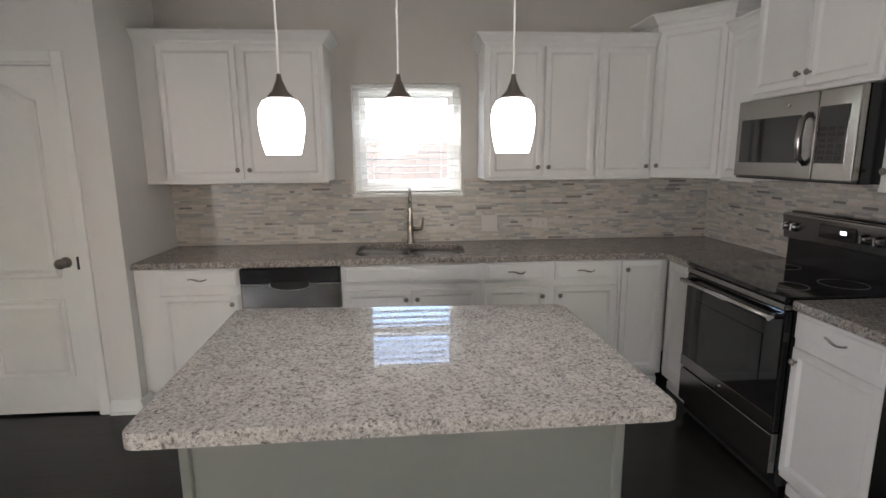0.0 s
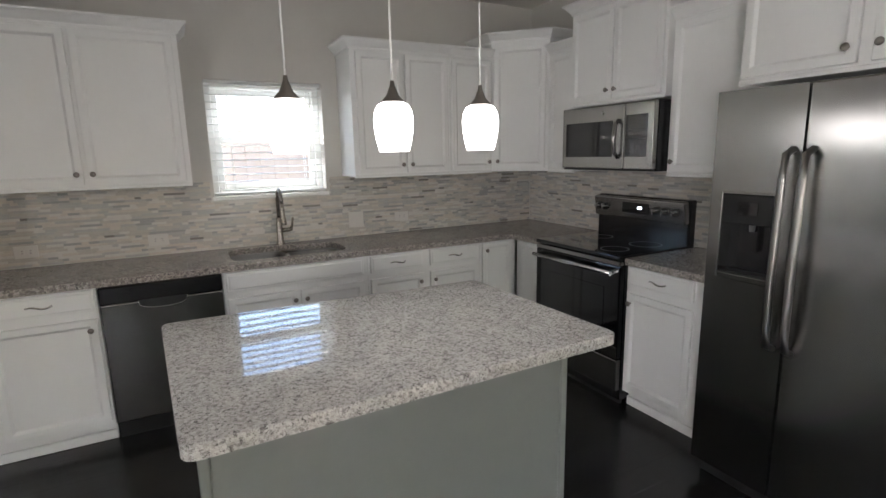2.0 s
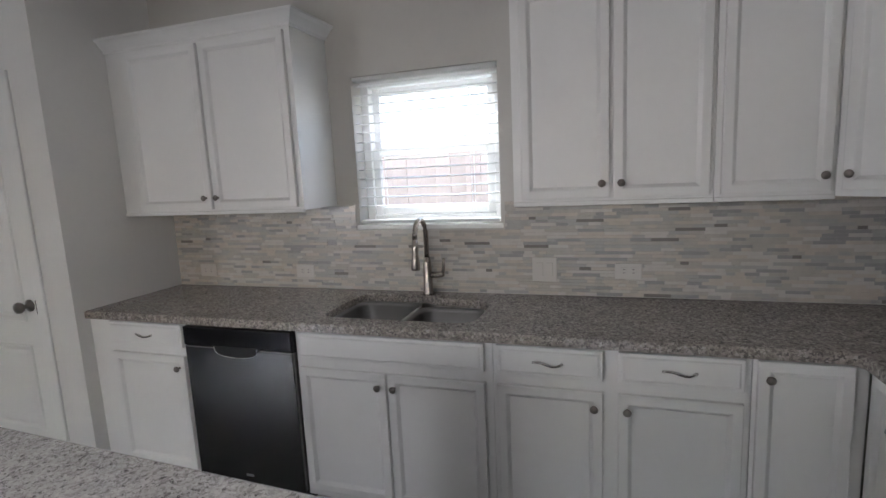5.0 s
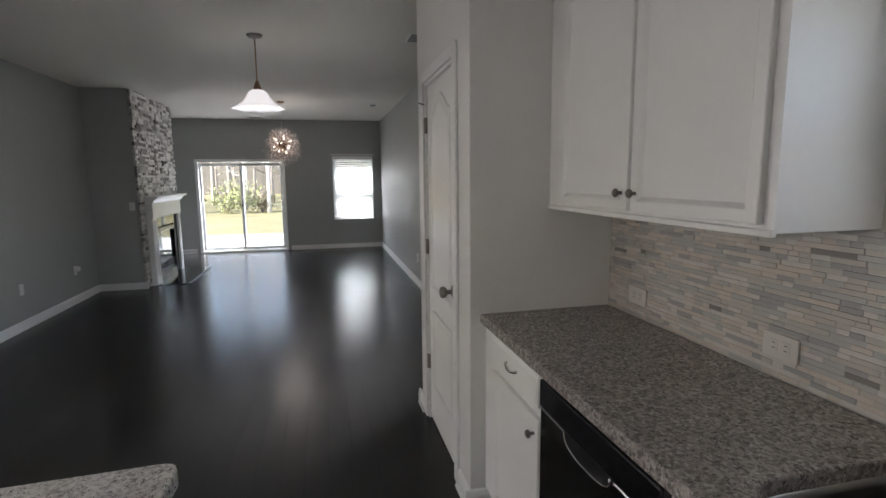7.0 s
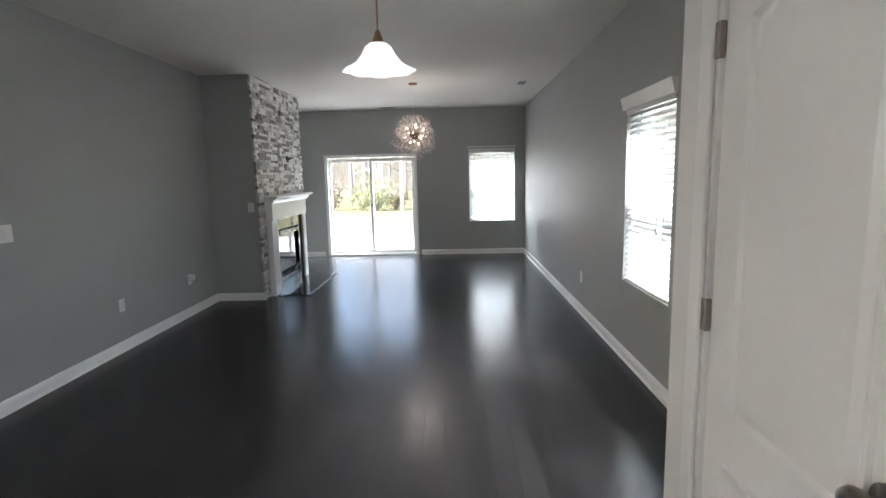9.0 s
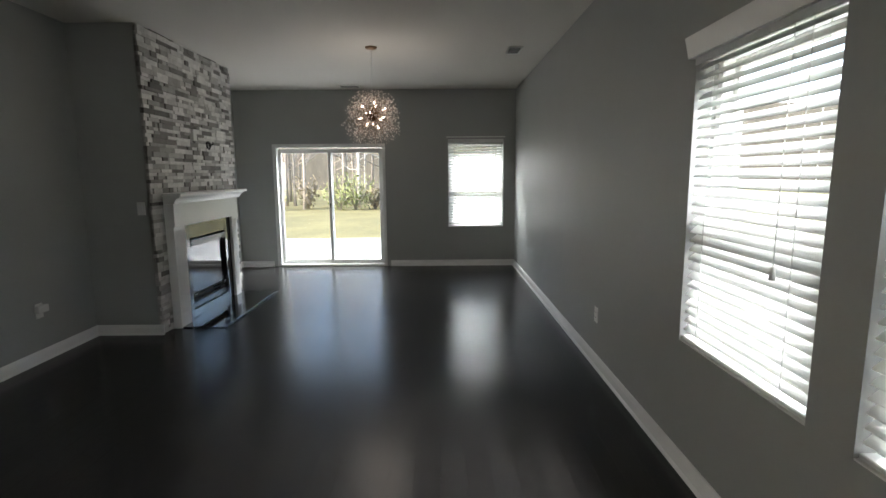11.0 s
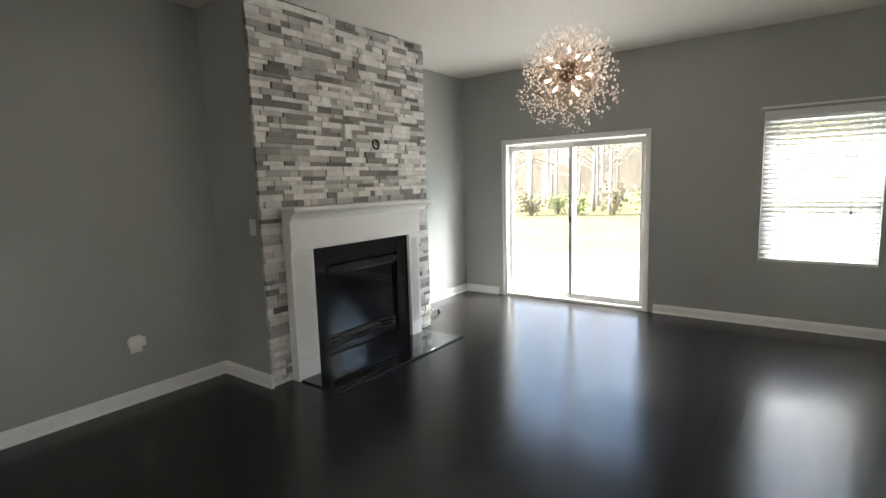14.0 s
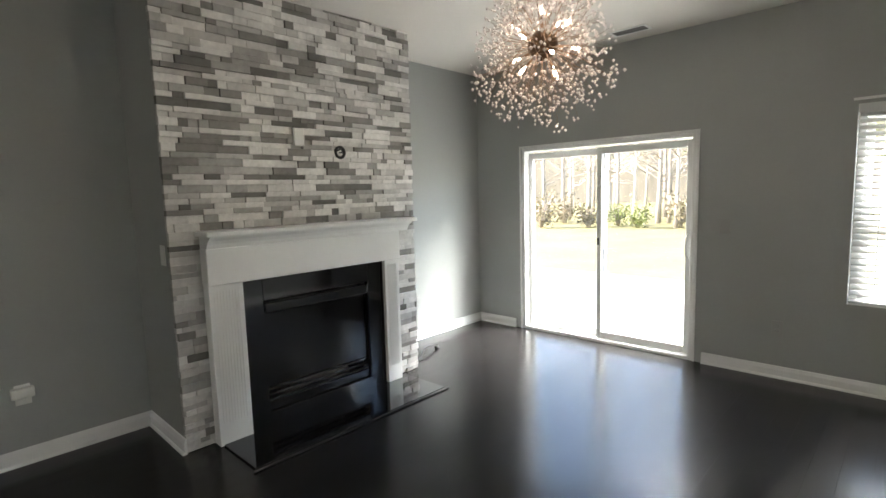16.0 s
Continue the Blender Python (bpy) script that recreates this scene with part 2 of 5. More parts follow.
M_TINTED = mat("beige_plastic", (0.36, 0.36, 0.345), 0.4, vary=0.03)

# ---------------------------------------------------------------- mesh helpers


def box(bm, x0, x1, y0, y1, z0, z1, bevel=0.0, segs=1):
    """Adds a box, with its edges rounded by bevel metres."""
    v = [bm.verts.new((x, y, z)) for x in sorted((x0, x1)) for y in sorted((y0, y1)) for z in sorted((z0, z1))]
    faces = [bm.faces.new([v[i] for i in q]) for q in ((0, 1, 3, 2), (4, 6, 7, 5), (0, 4, 5, 1), (2, 3, 7, 6), (0, 2, 6, 4), (1, 5, 7, 3))]
    if bevel:
        edges = list({e for f in faces for e in f.edges})
        bmesh.ops.bevel(bm, geom=edges, offset=bevel, segments=segs, profile=0.5, affect="EDGES")
    return bm


def boxes(*rows, bevel=0.0, segs=1):
    bm = bmesh.new()
    for r in rows:
        box(bm, *r, bevel=bevel, segs=segs)
    return bm


def lathe(profile, n=24, cx=0.0, cy=0.0, wave=0.0, waves=8):
    """A turned shape from (radius, height) pairs; wave ruffles it by the radius."""
    bm = bmesh.new()
    big = max(r for r, _ in profile)
    rings = []
    for r, z in profile:
        ring = []
        for k in range(n):
            a = 2 * math.pi * k / n
            q = r * (1 + wave * (r / big) ** 2 * math.cos(waves * a))
            ring.append(bm.verts.new((cx + q * math.cos(a), cy + q * math.sin(a), z - wave * 0.25 * r * (r / big) ** 2 * math.cos(waves * a))))
        rings.append(ring)
    for a, b in zip(rings, rings[1:]):
        for k in range(n):
            f = bm.faces.new((a[k], a[(k + 1) % n], b[(k + 1) % n], b[k]))
            f.smooth = True
    return bm


def tube(points, radius, n=8, bm=None, closed_ends=True):
    """A round rod through the points; radius is one number or one for each point."""
    bm = bm or bmesh.new()
    pts = [Vector(p) for p in points]
    radii = radius if isinstance(radius, (list, tuple)) else [radius] * len(pts)
    rings = []
    for k, p in enumerate(pts):
        d = (pts[min(k + 1, len(pts) - 1)] - pts[max(k - 1, 0)]).normalized()
        side = d.cross(Vector((0, 0, 1)) if abs(d.z) < 0.9 else Vector((1, 0, 0))).normalized()
        up = side.cross(d)
        rings.append([bm.verts.new(p + radii[k] * (math.cos(2 * math.pi * j / n) * side + math.sin(2 * math.pi * j / n) * up)) for j in range(n)])
    for a, b in zip(rings, rings[1:]):
        for j in range(n):
            f = bm.faces.new((a[j], b[j], b[(j + 1) % n], a[(j + 1) % n]))
            f.smooth = True
    if closed_ends:
        bm.faces.new(rings[0])
        bm.faces.new(rings[-1][::-1])
    return bm


def extrude_profile(profile, x0, x1, axis="x"):
    """A moulding: the (y, z) outline drawn out from x0 to x1."""
    bm = bmesh.new()
    rings = []
    for x in (x0, x1):
        rings.append([bm.verts.new((x, y, z) if axis == "x" else (y, x, z)) for y, z in profile])
    n = len(profile)
    for k in range(n):
        bm.faces.new((rings[0][k], rings[1][k], rings[1][(k + 1) % n], rings[0][(k + 1) % n]))
    bm.faces.new(rings[0])
    bm.faces.new(rings[1][::-1])
    return bm


def finish(bm, name, material, normals=True):
    if normals:
        bmesh.ops.recalc_face_normals(bm, faces=bm.faces)
    me = bpy.data.meshes.new(name)
    bm.to_mesh(me)
    bm.free()
    me.materials.append(material)
    return me


def part(name, bm, material, parent, label=""):
    """One mesh under a thing or a part, in the parent's own coordinates."""
    ob = new(name, finish(bm, name, material))
    ob.parent = parent
    return tagged(ob, label)


def thing(name, m, label, category, group="", kind=""):
    """An Empty at the base of a thing, for parts to hang under."""
    ob = new(name)
    ob.empty_display_size = 0.1
    ob.matrix_world = m
    return tagged(ob, label, category, group, kind)


def solid(name, bm, material, label="", category="", group="", kind="", at=None):
    ob = new(name, finish(bm, name, material))
    if at is not None:
        ob.matrix_world = at
    return tagged(ob, label, category, group, kind)


def structure(name, bm, material, label, category):
    return solid(name, bm, material, label, category, kind="structure")


def wall_boxes(axis, a0, a1, t0, t1, z0, z1, openings=()):
    """A wall along x or y from a0 to a1, between t0 and t1 in thickness, with holes (from, to, low, high)."""
    bm = bmesh.new()

    def put(u0, u1, low, high):
        if u1 - u0 > 1e-4 and high - low > 1e-4:
            box(bm, *((u0, u1, t0, t1) if axis == "x" else (t0, t1, u0, u1)), low, high)

    at = a0
    for u0, u1, low, high in sorted(openings):
        put(at, u0, z0, z1)
        put(u0, u1, z0, low)
        put(u0, u1, high, z1)
        at = u1
    put(at, a1, z0, z1)
    return bm


# ---------------------------------------------------------------- structure
YN, XE, XW, YS, H = 3.97, 2.43, -10.52, -0.33, 2.71
WIN_K = (-0.19, 0.57, 1.262, 2.02)
WIN_S1 = (-5.00, -4.145, 0.625, 1.97)
WIN_S2 = (-3.955, -3.10, 0.625, 1.97)
WIN_F = (2.934, 3.788, 0.615, 1.968)
SLIDER = (0.255, 1.94, 0.0, 1.885)
PANTRY = (-2.372, -1.695, 0.0, 2.035)

structure("wall_north_kitchen", wall_boxes("x", -2.0, XE + 0.2, YN, YN + 0.2, 0, H, [WIN_K]), M_KWALL, "greige painted kitchen wall with a window over the sink", "wall")
structure("wall_north_living", wall_boxes("x", XW - 0.2, -2.0, YN, YN + 0.2, 0, H, [WIN_S1, WIN_S2]), M_WALL, "mid-grey painted living room wall with two windows", "wall")
structure("wall_west", wall_boxes("y", YS - 0.2, YN, XW - 0.2, XW, 0, H, [SLIDER, WIN_F]), M_WALL, "grey painted end wall with a sliding door and window", "wall")
structure("wall_south_living", wall_boxes("x", XW, -4.03, YS - 0.2, YS, 0, H), M_WALL, "blue-grey painted long living room wall", "wall")
structure("wall_return", wall_boxes("y", -4.7, YS, -4.03, -3.83, 0, H, [(-3.4, -2.0, 0.5, 2.1)]), M_WALL, "grey painted wall turning the corner", "wall")
structure("wall_south", wall_boxes("x", -4.03, XE + 0.2, -4.9, -4.7, 0, H, [(0.2, 1.6, 0.5, 2.1)]), M_WALL, "plain grey painted wall", "wall")
structure("wall_east", wall_boxes("y", -4.7, YN, XE, XE + 0.2, 0, H), M_KWALL, "greige painted kitchen wall behind the range", "wall")
structure("wall_pantry_front", wall_boxes("x", -2.57, -1.45, 3.30, 3.41, 0, H, [PANTRY]), M_PWALL, "pale painted pantry wall with a doorway", "wall")
structure("wall_pantry_kitchen_side", wall_boxes("y", 3.41, YN, -1.56, -1.45, 0, H), M_PWALL, "pale painted side wall of the pantry", "wall")
structure("wall_pantry_living_side", wall_boxes("y", 3.41, YN, -2.57, -2.46, 0, H), M_PWALL, "pale painted outer side of the pantry", "wall")
structure("ceiling", boxes((XW - 0.2, XE + 0.2, -4.9, YN + 0.2, H, H + 0.2)), M_CEIL, "off-white textured ceiling", "ceiling")


def board_cells():
    """Boards laid along x as (x, y, length, width)."""
    rng = random.Random(3)
    y = -4.7
    while y < YN:
        x = XW - rng.uniform(0, 1.2)
        while x < XE:
            length = rng.uniform(0.9, 1.9)
            a, b, top = max(x, XW), min(x + length, XE), min(y + 0.125, YN)
            if b > a and not (top < YS and b < -3.9):
                yield a, y, b - a, top - y
            x += length
        y += 0.125


def board_top(bm, x, y, length, width):
    """One board with eased long edges, its face at the floor's level."""
    e, g = 0.0004, 0.0002
    low = [bm.verts.new(p) for p in ((x, y, -0.0006), (x + length - g, y, -0.0006), (x + length - g, y + width - g, -0.0006), (x, y + width - g, -0.0006))]
    top = [bm.verts.new(p) for p in ((x + e, y + e, 0), (x + length - g - e, y + e, 0), (x + length - g - e, y + width - g - e, 0), (x + e, y + width - g - e, 0))]
    for k in range(4):
        bm.faces.new((low[k], low[(k + 1) % 4], top[(k + 1) % 4], top[k]))
    bm.faces.new(top)


floor = structure("floor", boxes((XW - 0.2, XE + 0.2, -4.9, YN + 0.2, -0.12, -0.003)), M_BLACKM, "glossy near-black stained hardwood floor of long boards", "floor")


def baseboard(x0, y0, x1, y1, side):
    """A moulded skirting from one floor point to another; side +1 or -1 says to which hand it stands out."""
    a, b = Vector((x0, y0)), Vector((x1, y1))
    length = (b - a).length
    prof = [(0, 0), (0.016 * side, 0), (0.016 * side, 0.064), (0.011 * side, 0.077), (0.007 * side, 0.088), (0, 0.092)]
    ob = structure("baseboard", extrude_profile(prof, 0, length), M_TRIM, "white painted moulded baseboard", "baseboard")
    ob.matrix_world = pose(x0, y0, 0, 0, 0, math.degrees(math.atan2(y1 - y0, x1 - x0)))
    shoe = part("shoe_moulding", extrude_profile([(0.016 * side, 0), (0.028 * side, 0), (0.027 * side, 0.008), (0.022 * side, 0.015), (0.016 * side, 0.017)], 0, length), M_TRIM, ob)
    return ob


BRX0, BRX1, BRY = -8.955, -7.10, 0.235
baseboard(XW, YN, -2.57, YN, -1)
baseboard(-2.57, YN - 0.03, -2.57, 3.272, -1)
baseboard(-2.57, 3.30, -2.435, 3.30, -1)
baseboard(-1.63, 3.30, -1.45, 3.30, -1)
baseboard(-1.45, 3.272, -1.45, 3.40, -1)
baseboard(XW, YN, XW, 2.02, 1)
baseboard(XW, 0.17, XW, YS, 1)
baseboard(XW, YS, BRX0, YS, 1)
baseboard(BRX1, YS, -3.802, YS, 1)
baseboard(BRX1, BRY + 0.045, BRX1, YS, 1)
baseboard(-3.83, YS + 0.028, -3.83, -4.7, 1)
baseboard(-3.83, -4.7, XE, -4.7, 1)
baseboard(XE, -4.7, XE, 0.7, 1)


def window(name, m, w, h, label):
    """A double-hung window in its opening: local x along it, y to the outside, base at its sill."""
    ob = thing(name, m, label, "window", kind="structure")
    fr = part("window_frame", boxes((0, 0.045, 0.10, 0.19, 0, h), (w - 0.045, w, 0.10, 0.19, 0, h), (0.045, w - 0.045, 0.10, 0.19, h - 0.045, h), (0.045, w - 0.045, 0.10, 0.19, 0, 0.045), bevel=0.004), M_TRIM, ob)
    mid = h * 0.5
    for n, (low, high, y) in enumerate(((0.045, mid + 0.02, 0.115), (mid - 0.02, h - 0.045, 0.15))):
        s = part("sash", boxes((0.045, 0.085, y, y + 0.03, low, high), (w - 0.085, w - 0.045, y, y + 0.03, low, high), (0.085, w - 0.085, y, y + 0.03, low, low + 0.04), (0.085, w - 0.085, y, y + 0.03, high - 0.04, high), bevel=0.003), M_TRIM, ob)
        p = part("pane", boxes((0.085, w - 0.085, y + 0.012, y + 0.016, low + 0.04, high - 0.04)), M_PANE, s)
        p.visible_shadow = False
    part("sash_lock", boxes((w / 2 - 0.03, w / 2 + 0.03, 0.10, 0.115, mid + 0.02, mid + 0.032), bevel=0.003), M_PLATE, ob)
    part("window_sill", boxes((-0.012, w + 0.012, -0.014, -0.001, -0.022, 0.002), bevel=0.004) if w < 0.8 else boxes((0.001, w - 0.001, 0.001, 0.10, 0.0, 0.006)), M_TRIM, ob)
    return ob


def blind(m, w, h, tilt, pitch, label, hang=0.034, spread=0.05):
    """A horizontal slatted blind: local x along it, y to the outside, base at the sill."""
    ob = thing("window_blind", m, label, "window blind")
    part("headrail", boxes((0.006, w - 0.006, hang - 0.03, hang + 0.03, h - (0.045 if w > 0.8 else 0.022), h - 0.002), bevel=0.003), M_BLIND, ob)
    if w > 0.8:
        part("valance", boxes((0.003, w - 0.003, hang - 0.042, hang - 0.032, h - 0.062, h - 0.001), bevel=0.003), M_BLIND, ob)
    me = None
    z = h - (0.07 if w > 0.8 else 0.045)
    while z > 0.05:
        if me is None:
            bm = bmesh.new()
            ring = []
            for x in (0.008, w - 0.008):
                ring.append([bm.verts.new((x, (k / 4 - 0.5) * spread, 0.0022 * (1 - ((k - 2) / 2) ** 2) + t)) for t in (0, 0.0028 if w > 0.8 else 0.0042) for k in range(5)])
            for k in range(4):
                bm.faces.new((ring[0][k], ring[0][k + 1], ring[1][k + 1], ring[1][k]))
                bm.faces.new((ring[0][k + 5], ring[1][k + 5], ring[1][k + 6], ring[0][k + 6]))
            for k in (0, 4):
                bm.faces.new((ring[0][k], ring[1][k], ring[1][k + 5], ring[0][k + 5]))
            me = finish(bm, "slat", M_BLIND if w > 0.8 else M_SLAT)
        s = new("slat", me)
        s.parent = ob
        s.matrix_basis = pose(0, hang, z, tilt + (noise.noise((z * 9, w, h)) * 2.0), 0, 0)
        z -= pitch
    part("bottom_rail", boxes((0.006, w - 0.006, hang - 0.026, hang + 0.026, 0.008, 0.026), bevel=0.004), M_BLIND, ob)
    for x in (0.14, w - 0.14):
        part("ladder_cord", boxes((x - 0.0012, x + 0.0012, hang - 0.028, hang - 0.026, 0.02, h - 0.05), (x - 0.0012, x + 0.0012, hang + 0.026, hang + 0.028, 0.02, h - 0.05)), M_BLIND, ob)
    if w > 0.8:
        part("pull_cord", tube([(w - 0.20, hang - 0.045, h - 0.06), (w - 0.202, hang - 0.046, h * 0.36)], 0.0018, 6), M_BLIND, ob)
        part("cord_tassel", lathe([(0.001, 0.05), (0.008, 0.045), (0.012, 0.0), (0.001, -0.001)], 10, w - 0.202, hang - 0.046), M_PLATE, ob).location.z = h * 0.36 - 0.05
    return ob


def place_window(name, spec, facing, tilt, pitch, wlabel, blabel):
    u0, u1, low, high = spec
    m = pose(u0, YN, low) if facing == "north" else pose(XW, u0, low, 0, 0, 90)
    window(name, m, u1 - u0, high - low, wlabel)
    blind(m, u1 - u0, high - low, tilt, pitch, blabel)


place_window("window_1", WIN_K, "north", 1, 0.0475, "white double-hung window over the kitchen sink", "white slatted blind with open slats over the sink")
place_window("window_2", WIN_S1, "north", 42, 0.043, "white double-hung window in the grey side wall", "white slatted blind, half closed, in the side wall")
place_window("window_3", WIN_S2, "north", 42, 0.043, "white double-hung window in the grey side wall", "white slatted blind, half closed, in the side wall")
place_window("window_4", WIN_F, "west", 36, 0.043, "white double-hung window in the end wall", "white slatted blind, half closed, in the end wall")
for m, w in ((pose(WIN_S1[0], YN, 1.97), 0.855), (pose(WIN_S2[0], YN, 1.97), 0.855), (pose(XW, WIN_F[0], 1.962, 0, 0, 90), 0.854)):
    solid("blind_valance" if w > 0.8545 else "valance_rail", extrude_profile([(0.0, -0.03), (-0.028, -0.03), (-0.034, 0.0), (-0.045, 0.045), (-0.048, 0.06), (0, 0.06)] if w > 0.8545 else [(0, 0.03), (-0.02, 0.03), (-0.02, 0.045), (0, 0.045)], -0.025, w + 0.025), M_TRIM, "white moulded valance above the window blind", "valance", at=m)

# unseen windows added to the front room, behind the walk's start, for light
for name, m in (("window_5", pose(-3.83, -3.4, 0.5, 0, 0, 90)), ("window_6", pose(1.6, -4.7, 0.5, 0, 0, 180))):
    window(name, m, 1.4, 1.6, "plain white double-hung window, unseen, added to let in light")

# sliding glass door
sd = thing("door_1", pose(XW, SLIDER[0], 0, 0, 0, 90), "white framed sliding glass door to the patio", "sliding door", kind="structure")
SW, SH = SLIDER[1] - SLIDER[0], SLIDER[3]
part("door_frame", boxes((0, 0.032, 0.0, 0.14, 0, SH), (SW - 0.032, SW, 0.0, 0.14, 0, SH), (0.032, SW - 0.032, 0.0, 0.14, SH - 0.032, SH), (0.032, SW - 0.032, 0.0, 0.14, 0, 0.035), bevel=0.004), M_TRIM, sd)
part("casing", boxes((-0.024, -0.001, -0.012, -0.001, 0, SH + 0.022), (SW + 0.001, SW + 0.024, -0.012, -0.001, 0, SH + 0.022), (-0.001, SW + 0.001, -0.012, -0.001, SH + 0.001, SH + 0.022), bevel=0.002), M_TRIM, sd)
for x0, x1, y in ((0.032, SW / 2 + 0.03, 0.085), (SW / 2 - 0.03, SW - 0.032, 0.035)):
    leaf = part("sliding_panel", boxes((x0, x0 + 0.048, y, y + 0.04, 0.04, SH - 0.05), (x1 - 0.048, x1, y, y + 0.04, 0.04, SH - 0.05), (x0 + 0.048, x1 - 0.048, y, y + 0.04, 0.04, 0.105), (x0 + 0.048, x1 - 0.048, y, y + 0.04, SH - 0.11, SH - 0.05), bevel=0.004), M_TRIM, sd)
    p = part("pane", boxes((x0 + 0.048, x1 - 0.048, y + 0.017, y + 0.022, 0.105, SH - 0.11)), M_PANE, leaf)
    p.visible_shadow = False
    if x0 > 0.2:
        part("door_handle", tube([(x1 - 0.03, y - 0.002, 0.86), (x1 - 0.03, y - 0.04, 0.89), (x1 - 0.03, y - 0.05, 0.96), (x1 - 0.03, y - 0.04, 1.03), (x1 - 0.03, y - 0.002, 1.06)], 0.009, 8), M_TRIM, leaf)
        part("latch", boxes((x0 + 0.008, x0 + 0.028, y - 0.012, y, 0.93, 1.0), bevel=0.003), M_BLACKM, leaf)

# pantry door
pd = thing("door_2", pose(PANTRY[0], 3.30, 0), "closed white moulded two-panel pantry door with arched panel", "door", kind="structure")
PW, PH = PANTRY[1] - PANTRY[0], PANTRY[3]
part("casing", boxes((-0.062, -0.002, -0.016, -0.001, 0, PH + 0.06), (PW + 0.002, PW + 0.062, -0.016, -0.001, 0, PH + 0.06), (-0.002, PW + 0.002, -0.016, -0.001, PH + 0.002, PH + 0.06), bevel=0.005, segs=2), M_TRIM, pd)
part("door_jamb", boxes((0, 0.012, 0.0, 0.11, 0, PH), (PW - 0.012, PW, 0, 0.11, 0, PH), (0.012, PW - 0.012, 0, 0.11, PH - 0.012, PH)), M_TRIM, pd)


def panel_leaf(w, h):
    """A moulded door leaf: an arched upper panel and a plain lower one, sunk with a bevelled rim."""
    bm = bmesh.new()
    box(bm, 0.015, w - 0.015, 0.012, 0.045, 0.012, h - 0.015, bevel=0.003)
    return bm


leaf = part("door_leaf", panel_leaf(PW, PH), M_TRIM, pd)


def panel_rim(w, low, high, arch):
    """The raised moulding round a door panel, with a bowed head where arch is above 0."""
    x0, x1 = 0.12, w - 0.12
    path = [(x0, low), (x1, low), (x1, high)]
    for k in range(1, 12):
        u = k / 12
        path.append((x1 + (x0 - x1) * u, high + arch * (0.5 - 0.5 * math.cos(2 * math.pi * u)) ** 0.8))
    path.append((x0, high))
    bm = bmesh.new()
    cx, cz = (x0 + x1) / 2, (low + high) / 2
    hw = (x1 - x0) / 2
    rings = []
    for grow, y in ((0.0, 0.012), (-0.006, 0.004), (-0.016, 0.004), (-0.030, 0.0125)):
        rings.append([bm.verts.new((cx + (x - cx) * (1 + grow / hw), y, z - math.copysign(-grow, z - cz))) for x, z in path])
    n = len(path)
    for a, b in zip(rings, rings[1:]):
        for k in range(n):
            bm.faces.new((a[k], a[(k + 1) % n], b[(k + 1) % n], b[k]))
    r = [bm.verts.new((cx + (x - cx) * (1 - 0.052 / hw), 0.0055, z - math.copysign(0.052, z - cz))) for x, z in path]
    q = [bm.verts.new((cx + (x - cx) * (1 - 0.034 / hw), 0.0118, z - math.copysign(0.034, z - cz))) for x, z in path]
    for k in range(n):
        bm.faces.new((q[k], q[(k + 1) % n], r[(k + 1) % n], r[k]))
    bm.faces.new(r)
    return bm


part("upper_panel", panel_rim(PW, 0.85, 1.84, 0.10), M_TRIM, leaf)
part("lower_panel", panel_rim(PW, 0.24, 0.725, 0.0), M_TRIM, leaf)
for z in (0.371, 1.091, 1.801):
    hg = part("hinge", boxes((-0.004, 0.02, -0.008, 0.012, z - 0.045, z + 0.045), bevel=0.003), M_NICKEL, pd, "brushed nickel hinge")
kb = part("door_knob", lathe([(0.032, 0.0), (0.032, 0.006), (0.012, 0.012), (0.011, 0.032), (0.024, 0.040), (0.030, 0.054), (0.026, 0.066), (0.012, 0.072), (0.001, 0.073)], 20), M_NICKEL, leaf, "brushed nickel door knob")
kb.matrix_basis = pose(PW - 0.085, 0.012, 0.94, 90, 0, 0)
part("strike_plate", boxes((PW - 0.018, PW + 0.001, -0.006, 0.004, 0.90, 0.975), bevel=0.002), M_BLACKM, pd)
part("door_stop_pin", tube([(0.0, -0.005, 1.92), (0.03, -0.04, 1.925)], 0.004, 6), M_NICKEL, pd)
ds = solid("door_stop", tube([(0, 0, 0), (-0.045, -0.02, 0.0), (-0.075, -0.034, 0.001)], [0.006, 0.0045, 0.008], 8), M_TRIM, "small white spring door stop on the baseboard", "door stop", at=pose(-2.585, 3.33, 0.06))

# ---------------------------------------------------------------- kitchen cabinets


def door_front(w, h, x0, z0, y):
    """A recessed-panel door or drawer front, its face towards -y."""
    bm = bmesh.new()
    box(bm, x0, x0 + w, y, y + 0.019, z0, z0 + h)
    bm.faces.ensure_lookup_table()
    front = min(bm.faces, key=lambda f: f.calc_center_median().y)
    rail = min(0.040, h * 0.20, w * 0.20)
    top = bmesh.ops.bevel(bm, geom=list(front.edges), offset=0.004, segments=2, profile=0.5, affect="EDGES")
    bm.faces.ensure_lookup_table()
    bm.normal_update()
    front = max((f for f in bm.faces if f.normal.y < -0.9), key=lambda f: f.calc_area())
    if h > 0.2:
        for thick, depth in ((rail, 0.0), (0.005, -0.002), (0.016, -0.010)):
            bmesh.ops.inset_individual(bm, faces=[front], thickness=thick, depth=depth)
    else:
        for thick, depth in ((0.012, 0.0), (0.008, 0.004)):
            bmesh.ops.inset_individual(bm, faces=[front], thickness=thick, depth=depth)
    return bm


def knob(x, y, z, parent):
    k = part("knob", lathe([(0.006, 0), (0.006, 0.012), (0.013, 0.017), (0.015, 0.023), (0.010, 0.029), (0.001, 0.030)], 14), M_NICKEL, parent, "brushed nickel knob")
    k.matrix_basis = pose(x, y, z, 90, 0, 0)


